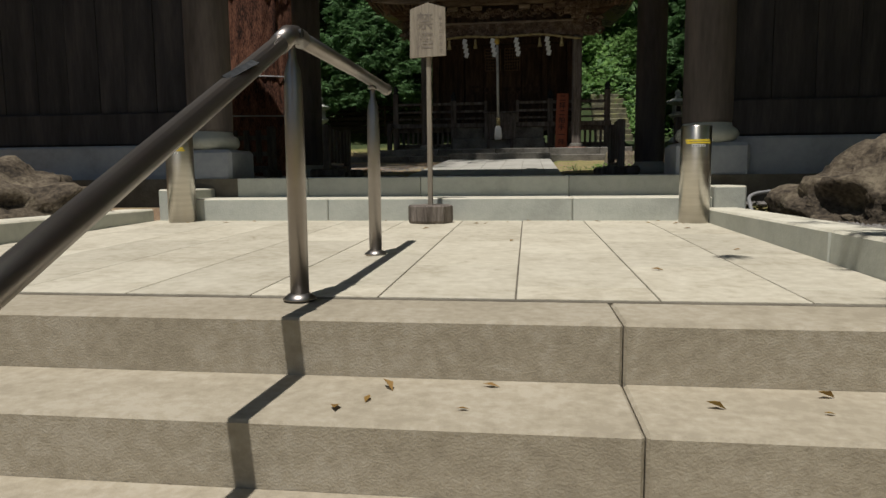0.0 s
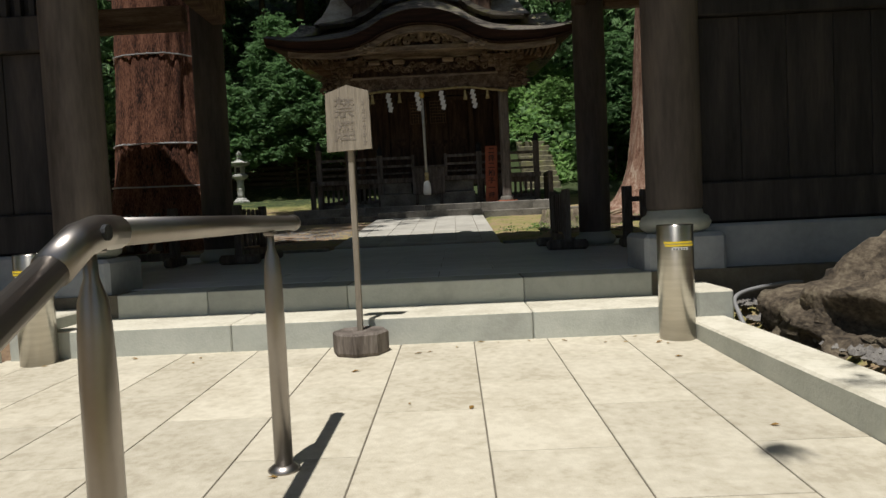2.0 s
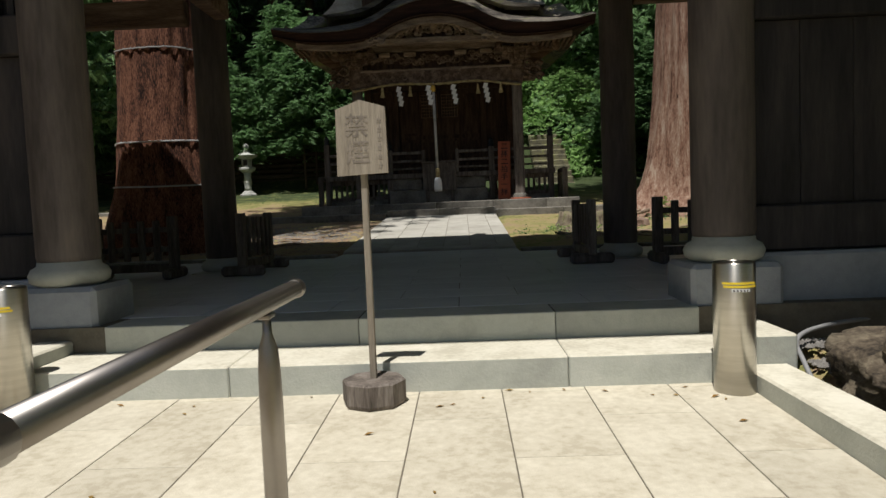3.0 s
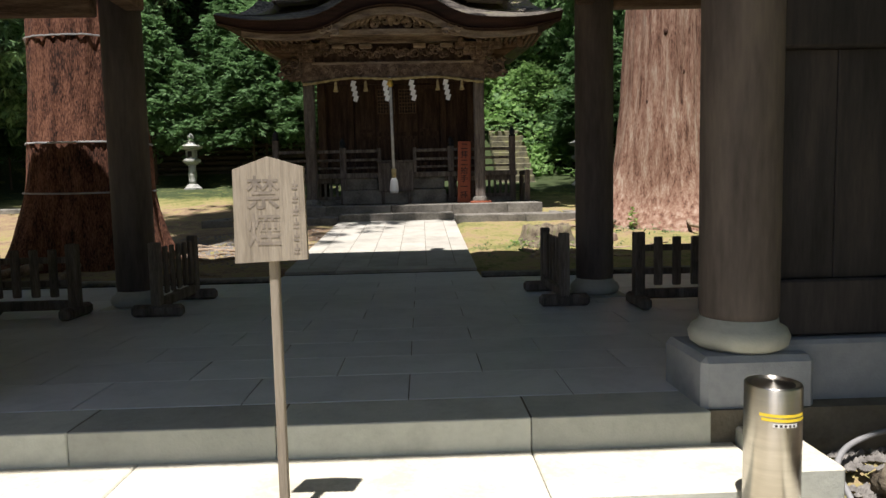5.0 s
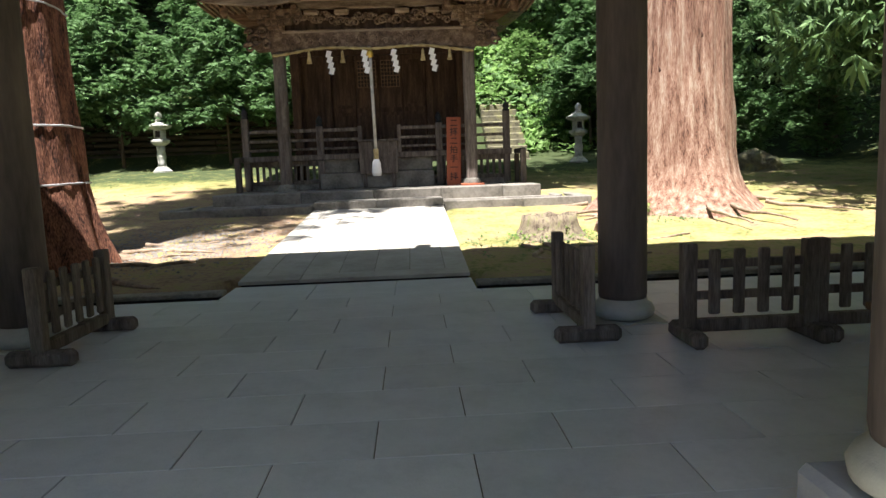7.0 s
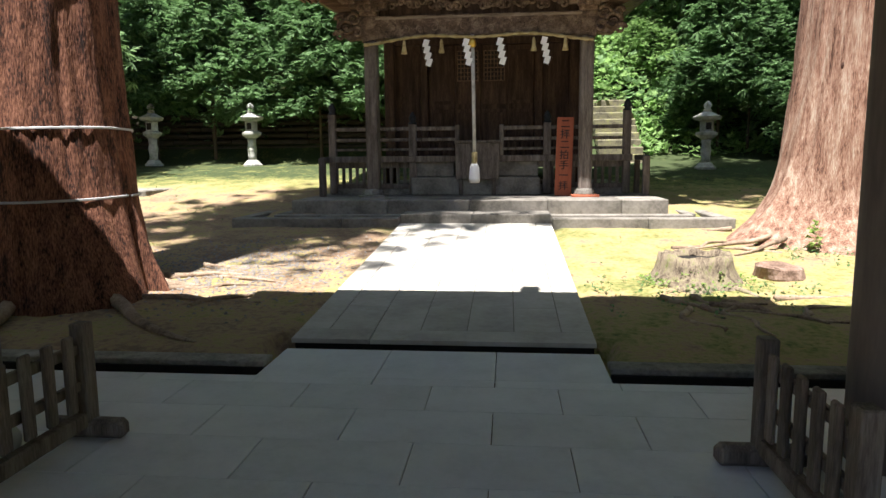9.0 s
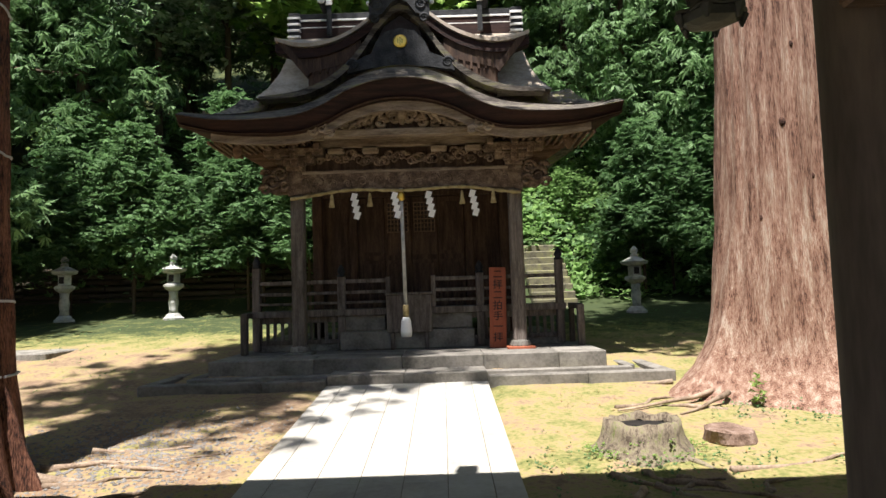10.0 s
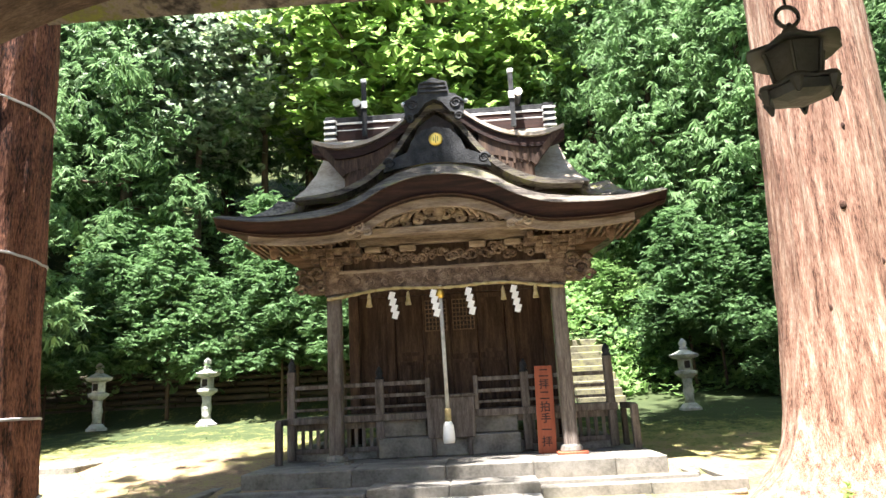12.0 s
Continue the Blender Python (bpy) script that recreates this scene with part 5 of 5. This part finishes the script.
def trunk_mesh(h, prof, seed, lobes=9, rings=90, n=150, lean=(0, 0)):
    """A fluted trunk, flaring at its foot into root buttresses."""
    bm = bm_new()
    R = []
    for j in range(rings + 1):
        t = (j / rings) ** 1.6
        z = h * t
        ring = []
        for k in range(n):
            a = 2 * math.pi * k / n
            rr = trunk_radius(a, z, prof, seed, lobes)
            ring.append(bm.verts.new((rr * math.cos(a) + lean[0] * z, rr * math.sin(a) + lean[1] * z, z - 0.25)))
        R.append(ring)
    for p, q in zip(R, R[1:]):
        for k in range(n):
            bm.faces.new((p[k], p[(k + 1) % n], q[(k + 1) % n], q[k]))
    bm.faces.new(R[-1])
    return bm


def spray_cloud(rng, pts, size, droop, per, material, name, flat_=0.25, leaflets=3, width=0.20):
    """A crown of many small leaf sprays round the points given; each spray is a few pointed leaves."""
    vs, fs = [], []
    for p, s in pts:
        for _ in range(per):
            c = Vector(p) + Vector((rng.gauss(0, s), rng.gauss(0, s), rng.gauss(0, s * 0.6)))
            out_ = Vector((rng.gauss(0, 1), rng.gauss(0, 1), rng.gauss(0, 0.5) - droop))
            out_.normalize()
            side = out_.cross(Vector((rng.gauss(0, flat_), rng.gauss(0, flat_), 1))).normalized()
            nrm = side.cross(out_)
            L = size * rng.uniform(0.6, 1.4)
            mid_ = leaflets // 2
            for k in range(leaflets):
                ang = (k - mid_) * (2.1 / leaflets) + rng.gauss(0, 0.15)
                d = (out_ * math.cos(ang) + side * math.sin(ang)) * L * (1.0 - 0.16 * abs(k - mid_))
                e = nrm.cross(d).normalized() * L * width
                m_ = c + d * 0.5 + nrm * L * rng.gauss(0, 0.06)
                i = len(vs)
                vs += [c, m_ + e, c + d - Vector((0, 0, droop * L * 0.15)), m_ - e]
                fs.append((i, i + 1, i + 2, i + 3))
    me = bpy.data.meshes.new(name)
    me.from_pydata([tuple(v) for v in vs], [], fs)
    me.materials.append(material)
    return me


rng = random.Random(21)


def roots(parent, n, r, seed, size=1.0, thick=0.06):
    q = random.Random(seed)
    for k in range(n):
        a = 2 * math.pi * k / n + q.uniform(-0.25, 0.25)
        L = q.uniform(0.9, 1.9) * size
        pts = [(r * math.cos(a), r * math.sin(a), 0.05)]
        for j in range(1, 6):
            a += q.uniform(-0.2, 0.2)
            pts.append((pts[-1][0] + L / 5 * math.cos(a), pts[-1][1] + L / 5 * math.sin(a), 0.02 - 0.022 * j + q.uniform(-0.01, 0.02)))
        part("root", pipe(spline(pts, 3), [max(0.012, thick * (1 - 0.05 * i)) for i in range(16)], 7), parent["bark"], parent["ob"], "", True)


for x, y, lab, bark, prof, seed, lean in (
        (-4.34, 13.35, "huge cedar with red bark bound by wires", REDBARK, [(0, 1.02), (0.5, 0.90), (1.2, 0.78), (2.5, 0.69), (6, 0.62), (14, 0.52), (26, 0.2)], 2.0, (0.004, 0)),
        (4.71, 16.6, "huge cedar with pale reddish bark and spreading roots", PALEBARK, [(0, 1.70), (0.25, 1.36), (0.5, 1.12), (0.8, 0.99), (1.2, 0.92), (2.5, 0.80), (6, 0.68), (14, 0.52), (26, 0.2)], 5.0, (0.022, 0))):
    z = court_z(x, y)
    ced = thing("cedar_tree", lab, "tree", (x, y, z), "old cedars")
    part("trunk", trunk_mesh(26, prof, seed, lean=lean), bark, ced, "", True)
    roots({"bark": ROOT, "ob": ced}, 11, prof[0][1] - 0.25 if x > 0 else prof[0][1] - 0.06, int(seed), 0.75 if x > 0 else 1.0, 0.036 if x > 0 else 0.07)
    if x < 0:
        for h in (1.2, 1.84, 3.16, 4.5):
            loop = []
            for a in np.linspace(0, 2 * math.pi, 61):
                r = max(trunk_radius(a + o, h, prof, seed) for o in (-0.08, 0, 0.08)) + 0.008
                loop.append((r * math.cos(a) + lean[0] * h, r * math.sin(a), h - 0.25 + 0.012 * math.sin(2 * a + h)))
            part("wire", pipe(loop, 0.012, 5), WIRE, ced)
    if x > 0:
        for a, h, r in ((-1.95, 3.6, 0.07), (-1.75, 4.6, 0.05), (-2.2, 5.3, 0.06), (-1.5, 2.9, 0.05), (-2.05, 6.6, 0.05), (-1.65, 7.4, 0.06), (-2.3, 2.4, 0.05)):
            rr = trunk_radius(a, h, prof, seed) - 0.012
            r *= 0.55
            bk = bm_new()
            bmesh.ops.create_icosphere(bk, subdivisions=2, radius=r)
            for v in bk.verts:
                v.co.z *= 1.7
            rough_up(bk, r * 0.3, 14)
            part("knot", bk, KNOT, ced, "dark bark knot", True, (rr * math.cos(a) + lean[0] * h, rr * math.sin(a), h - 0.25))
    pts = []
    for k in range(46):
        hz = (14.0 if x < 0 else 11.5) + (12.5 if x < 0 else 15) * k / 46
        a = rng.uniform(0, 6.28)
        if x > 0 and math.sin(a) < -0.35:
            a = -a
        reach = (27.5 - hz) * (0.10 if x < 0 else 0.15) + 0.5
        end = (reach * math.cos(a), reach * math.sin(a), hz - 0.8)
        if k % 3 == 0:
            part("limb", pipe([(0.1 * math.cos(a), 0.1 * math.sin(a), hz), end], [0.10, 0.03], 6), bark, ced)
        for t in (0.45, 0.75, 1.0):
            pts.append(((end[0] * t, end[1] * t, hz - 0.8 * t), 0.8))
    part("crown", spray_cloud(rng, pts, 0.5, 0.4, 26, NEEDLES, "cedar_crown", 0.25, 5, 0.09), None, ced)

ivy = spray_cloud(random.Random(4), [((0, 0, 0.07 * k), 0.035) for k in range(5)], 0.055, 0.2, 12, BRIGHT, "ivy")
tagged(part("ivy", ivy, None, None, "", False, (3.80, 15.5, court_z(3.80, 15.5) + 0.06)), "small sprig of green ivy at the cedar's foot", "plant")


# template trees, each with trunk, limbs and a crown of sprays
def make_tree(name, h, crown0, width, material, seed, size, per, label, at, group, shape="cone", droop=0.35, thin=0.05, whorls=26, leaflets=3, width_=0.20):
    q = random.Random(seed)
    T = thing(name, label, "tree", at, group)
    bend = (q.uniform(-0.02, 0.02), q.uniform(-0.02, 0.02))
    part("trunk", pipe([(bend[0] * z * z / h, bend[1] * z * z / h, z - 0.3) for z in np.linspace(0, h, 8)], [max(0.015, h * thin * 0.5 * (1 - 0.9 * k / 7)) for k in range(8)], 9), BARK, T, "", True)
    pts = []
    for k in range(whorls):
        t = k / (whorls - 1)
        z = crown0 + (h - crown0) * t
        if shape == "cone":
            reach = width * (1 - t) ** 0.75 * q.uniform(0.6, 1.15) + 0.12
        else:
            reach = width * math.sqrt(max(0.04, 1 - (2 * t - 0.9) ** 2)) * q.uniform(0.5, 1.1)
        for b in range(3):
            a = k * 2.4 + b * 2.09 + q.uniform(-0.5, 0.5)
            rc = reach * q.uniform(0.65, 1.15)
            ez = z + (-0.18 if shape == "cone" else 0.15) * rc
            if b == 0 and k % 2 == 0:
                part("limb", pipe([(0, 0, z - 0.1), (rc * 0.9 * math.cos(a), rc * 0.9 * math.sin(a), ez)], [0.012 * h * thin * 14, 0.01], 5), BARK, T)
            for u in ((0.5, 1.0) if rc > width * 0.4 else (0.8,)):
                pts.append(((rc * u * math.cos(a), rc * u * math.sin(a), z + (ez - z) * u), 0.13 * width + 0.05))
    part("crown", spray_cloud(q, pts, size, droop, per, material, name + "_crown", 0.25, leaflets, width_), None, T)
    return T


def gz(x, y):
    return court_z(x, y) - 0.05


cyp = [make_tree("cypress_tree", 5.0, 1.85, 1.25, SOFTLEAF, 31 + k, 0.23, 46, "young cypress with soft green foliage on a thin bare stem", (-3.6 - 1.9 * k, 26.6 + 0.5 * (k % 2), gz(-3.6 - 1.9 * k, 26.6)), "young cypresses", "cone", 0.25, 0.022, 24, 5, 0.095) for k in range(2)]
tall = [make_tree("forest_cedar", 15.0, 3.0, 2.7, NEEDLES, 41 + k, 0.36, 30, "tall forest cedar with drooping green sprays", ((-17.5, 9.5, -1.0)[k], (30, 33, 41)[k], gz((-17.5, 9.5, -1.0)[k], (30, 33, 41)[k])), "forest cedars", "cone", 0.75, 0.03, 38, 5, 0.085) for k in range(3)]
broad = [make_tree("maple_tree", 7.5, 2.6, 2.6, BRIGHT, 51, 0.30, 30, "broad-leaved tree with bright sunlit leaves", (-0.6, 33.6, gz(-0.6, 33.6)), "broad-leaved trees", "round", 0.1, 0.03, 22)]
pale = [make_tree("dogwood_tree", 9.0, 4.0, 2.6, PALELEAF, 61, 0.22, 40, "tree with pale silvery sunlit leaves", (-12.8, 35.5, gz(-12.8, 35.5)), "pale-leaved trees", "round", 0.1, 0.03, 22)]
shrub = [make_tree("shrub", 2.2, 0.25, 1.0, SOFTLEAF, 71, 0.16, 30, "dense green shrub at the wood's edge", (5.5, 27.9, gz(5.5, 27.9)), "shrubs", "round", 0.1, 0.02, 16, 5, 0.10),
         make_tree("shrub", 1.5, 0.15, 1.0, FERN, 72, 0.15, 30, "bright green shrub in the sun", (4.9, 30.2, gz(4.9, 30.2)), "bright shrubs", "round", 0.1, 0.02, 14)]
q = random.Random(90)


def scatter(src, places, s0, s1):
    for x, y in places:
        s = q.uniform(s0, s1)
        copy_thing(q.choice(src), pose(x, y, gz(x, y), 0, 0, q.uniform(0, 360)) @ Matrix.Scale(s, 4))


scatter(cyp, [(-7.6, 26.9), (-9.3, 28.0), (-2.4, 28.1), (-6.4, 28.4), (-4.6, 28.6), (-14.2, 27.0), (-8.9, 27.2), (-10.6, 26.9), (-12.4, 27.0), (-13.3, 26.4), (-15.6, 26.0), (6.2, 27.4), (7.0, 27.3), (8.6, 27.4), (-11.4, 28.6), (-5.2, 27.6), (10.2, 27.0)], 0.7, 1.2)
# some beside the gate and court stand out of view, added to cast shade
scatter(tall, [(-21, 32), (-12.6, 31.2), (-15, 32.8), (-15, 36), (-11.5, 38), (-7.5, 38.5), (3.6, 37), (5.4, 34.0), (8.0, 32), (11, 30), (14, 28.5), (6.5, 38), (10, 37), (14, 35), (18, 31), (-12, 40), (-7, 42), (-2.5, 44), (3, 42), (8.5, 43), (14, 42), (-18, 40), (20, 38), (-23, 38), (12.5, 24.5), (15.5, 20.5), (17, 25), (-15, 23), (-17.5, 18), (9.4, 28.8), (6.8, 30.6), (-12.2, 23.2), (-13.6, 20.2), (-14.4, 18.0), (10.6, 18.4), (-13, 9), (12, 8), (9.5, 3.0), (-12.5, 2.0), (13, -4), (-14, -5), (-19, 35), (-16, 31), (9.6, 12.6), (11.6, 15.2), (9.9, 15.9)], 0.85, 1.3)
scatter(tall[:1], [(3.4, 2.2)], 0.85, 0.86)
scatter(broad, [(-3.4, 33.6), (-1.8, 35.6), (-5.6, 36.4), (0.6, 35.4), (-3.6, 37.6)], 1.6, 1.9)
scatter(broad, [(-11.9, 30.6)], 0.5, 0.6)
scatter(pale, [(-10.4, 32.4)], 1.5, 1.55)
scatter(pale, [(-8.6, 35.0)], 1.5, 1.55)
scatter(shrub[:1], [(7.9, 26.2), (9.4, 25.6), (10.6, 25.2), (11.5, 23.5), (12.5, 21.5), (-15, 25.5), (12.5, 18.5), (9.4, 26.8), (-16.5, 22)], 0.8, 1.4)
scatter(shrub[1:], [(4.6, 31.0), (2.2, 31.4), (5.2, 29.8), (3.2, 33.0), (1.2, 30.0), (6.0, 31.8), (4.4, 33.4), (-0.8, 31.0), (-2.6, 30.6)], 0.8, 1.3)

# ---- stone stairs up the hill, log terraces ----
hs = thing("hill_stairs", "mossy stone stairs climbing the hill in sunlight", "stairs", (3.35, 26.0, 2.72))
for k in range(10):
    part("step_slab", boxed(-0.62, 0.62, 0.33 * k, 0.33 * k + 0.42, 0.215 * k - 0.25, 0.215 * k + 0.11, 0.03), MOSSYSTONE, hs)
lt = thing("log_terrace", "dark stacked logs holding the wooded bank", "retaining wall", (-2.2, 27.6, 2.7), kind="structure")
q = random.Random(14)
for k in range(9):
    z, y = 0.05 + 0.2 * k, 0.10 * k
    x = 0.0
    while x > -12:
        L = q.uniform(1.8, 2.6)
        part("log", tubed((x, y, z + q.uniform(-0.02, 0.02)), (x - L + 0.03, y, z + q.uniform(-0.02, 0.02)), 0.085, 0.075, 8), DARKLOG, lt)
        x -= L

# ---- stump, cut disc, roots, fallen leaves ----
sp = thing("tree_stump", "hollow old stump with moss and spreading roots in the sun", "stump", (2.02, 14.0, court_z(2.02, 14.0)))
bm = bm_new()
R = []
for j, (r, z) in enumerate(((0.66, -0.1), (0.52, 0.04), (0.44, 0.16), (0.41, 0.27), (0.39, 0.40), (0.335, 0.395), (0.315, 0.30))):
    R.append([bm.verts.new(((r * (1 + 0.16 * noise.noise(Vector((math.cos(a) * 2, math.sin(a) * 2, z * 2))) + 0.09 * noise.noise(Vector((math.cos(a) * 7, math.sin(a) * 7, z))))) * math.cos(a), r * (1 + 0.16 * noise.noise(Vector((math.cos(a) * 2, math.sin(a) * 2, z * 2))) + 0.09 * noise.noise(Vector((math.cos(a) * 7, math.sin(a) * 7, z)))) * math.sin(a), z + (0.05 * noise.noise(Vector((math.cos(a) * 3, math.sin(a) * 3, 5))) if j > 1 else 0))) for a in np.linspace(0, 2 * math.pi, 40, endpoint=False)])
for a, b in zip(R, R[1:]):
    for k in range(40):
        bm.faces.new((a[k], a[(k + 1) % 40], b[(k + 1) % 40], b[k]))
part("wood", bm, STUMPWOOD, sp, "", True)
# near-black lining stands for the shade inside the hollow
part("hollow", lathe([(0.34, 0.31), (0.31, 0.22), (0.27, 0.02), (0.02, 0.0)], 28), RECESSDARK, sp, "rotted hollow, its shade coloured in dark", True)
mq = random.Random(8)
mpts = [((0.58 * math.cos(a), 0.58 * math.sin(a), 0.06), 0.05) for a in (mq.uniform(2.9, 6.5) for _ in range(26))] + [((0.45 * math.cos(a), 0.45 * math.sin(a), 0.2), 0.03) for a in (-2.0, -1.9, -1.2)]
tagged(part("moss", spray_cloud(mq, mpts, 0.035, -0.6, 7, BRIGHT, "moss_tufts"), None, sp, "small green weeds and moss"), "small green weeds and moss", kind="stuff")
roots({"bark": STUMPWOOD, "ob": sp}, 9, 0.42, 77, 0.35, 0.05)
sp.scale = (0.86, 0.86, 0.72)
tagged(part("log_slice", rough_up(lathe([(0.23, -0.05), (0.24, 0.0), (0.235, 0.1), (0.21, 0.115), (0.03, 0.105)], 26), 0.05, 5), LOGCUT, None, "", False, (2.92, 14.2, court_z(2.92, 14.2))), "round slice of a sawn log lying on moss", "log")
for k, (x, y, dx, dy) in enumerate(((1.9, 13.1, 0.9, -0.5), (1.6, 12.9, 0.15, -0.6), (2.6, 13.3, 1.2, 0.3), (2.2, 15.6, 0.9, 0.5), (-3.0, 13.9, 0.9, -0.2), (-2.7, 12.9, 0.5, 0.4), (2.1, 13.2, -0.2, -0.5), (1.7, 13.3, 0.6, -0.25), (-3.3, 14.4, 1.0, 0.1), (-3.2, 13.4, 0.8, 0.2), (2.5, 12.8, 0.5, 0.35), (3.4, 15.4, -0.9, 0.3), (-3.4, 13.1, 1.3, -0.1), (-3.5, 13.9, 1.5, 0.35), (1.5, 13.25, 1.2, -0.7), (1.9, 13.0, 0.3, -0.75))):
    pts = [(x + dx * t + 0.09 * math.sin(7 * t + 2 * k), y + dy * t, court_z(x + dx * t, y + dy * t) + 0.004 + 0.016 * math.sin(7 * t + k)) for t in np.linspace(0, 1, 10)]
    tagged(part("surface_root", pipe(pts, [0.036 - 0.003 * i for i in range(10)], 7), ROOT, None, "", True), "gnarled tree root showing above the moss", "root", "surface roots")

q = random.Random(55)
vs, fs = [], []
for k in range(4500):
    x, y = q.uniform(-7.5, 7.5), q.uniform(11.9, 19.5)
    if PX0 + 0.1 < x < PX1 - 0.1 or (y > 17.0 and -4.2 < x < 3.5):
        continue
    if x > 0 and q.random() < 0.5:
        continue
    c = Vector((x, y, court_z(x, y) + 0.012))
    a, L, w = q.uniform(0, 6.28), q.uniform(0.015, 0.06), q.uniform(0.002, 0.008)
    d, e = Vector((math.cos(a), math.sin(a), q.uniform(-0.15, 0.2))) * L, Vector((-math.sin(a), math.cos(a), 0)) * w
    i = len(vs)
    vs += [c - d, c + e, c + d, c - e]
    fs.append((i, i + 1, i + 2, i + 3))
lm = bpy.data.meshes.new("leaf_litter")
lm.from_pydata([tuple(v) for v in vs], [], fs)
lm.materials.append(DEADLEAF)
tagged(part("leaf_litter", lm, None), "dry needles and twigs strewn on the moss", "litter", "", "stuff")

q = random.Random(61)
pb = bm_new()
for k in range(2600):
    x, y = q.gauss(-2.9, 0.8), q.gauss(14.3, 0.8)
    if not (-5.2 < x < PX0 - 0.05 and 12.3 < y < 16.8):
        continue
    r = q.uniform(0.008, 0.026)
    c = Vector((x, y, court_z(x, y) + 0.002))
    rot = Matrix.Rotation(q.uniform(0, 3), 3, "Z")
    vs_ = [pb.verts.new(c + rot @ Vector(v) * r * q.uniform(0.7, 1.3)) for v in ((1, 0, 0), (0, 1, 0), (-1, 0, 0), (0, -1, 0))]
    top_ = pb.verts.new(c + Vector((0, 0, r * 0.7)))
    for i in range(4):
        pb.faces.new((vs_[i], vs_[(i + 1) % 4], top_))
tagged(part("pebbles", pb, GRAVEL), "pale pebbles strewn over bare earth beside the path", "pebbles", "", "stuff")
pts = []
for k in range(420):
    x, y = q.choice(((q.gauss(1.93, 0.6), q.gauss(13.5, 0.35)), (q.uniform(-8.5, -4.5), q.uniform(17, 26)), (q.uniform(3.6, 8.5), q.uniform(19, 25)), (q.gauss(3.9, 0.5), q.gauss(15.4, 0.4))))
    if x < PX1 + 0.1 and x > PX0 - 0.1:
        continue
    pts.append(((x, y, court_z(x, y) + 0.01), 0.05))
tagged(part("grass_tufts", spray_cloud(q, pts, 0.028, -0.7, 6, SOFTLEAF, "grass_tufts"), None), "small tufts of green grass in the moss", "grass", "", "stuff")

q = random.Random(56)
pts = []
for k in range(1500):
    x, y = q.uniform(-16, 14), q.uniform(28.2, 42)
    if 2.3 < x < 3.9 and y < 29.2:
        continue
    pts.append(((x, y, court_z(x, y) + 0.12), 0.28))
tagged(part("undergrowth", spray_cloud(q, pts, 0.26, -0.3, 9, NEEDLES, "undergrowth"), None), "low ferns and grasses covering the hillside", "undergrowth", "", "stuff")
pts = []
for k in range(680):
    x, y = q.uniform(2.2, 7.5), q.uniform(27.2, 34)
    if x < 3.9 and y < 29.3:
        continue
    pts.append(((x, y, court_z(x, y) + 0.12), 0.22))
tagged(part("fern_bank", spray_cloud(q, pts, 0.22, -0.4, 10, FERN, "fern_bank"), None), "bright green ferns on the sunny bank by the stairs", "ferns", "", "stuff")
tagged(part("paving_slab", boxed(-12.5, -7.4, 20.4, 21.8, 1.9, court_z(-8, 21.1) + 0.05, 0.02), OLDSTONE), "low grey stone paving strip on the moss", "paving")
rock(8.6, 21.5, 2.28, 0.75, 0.5, 0.48, 3.1, "mossy boulder at the wood's edge", MOSSYSTONE)

for ob in [k for k in scene.objects if k not in outside] + [path]:
    if ob.parent is None:
        ob.matrix_basis = COURT @ ob.matrix_basis
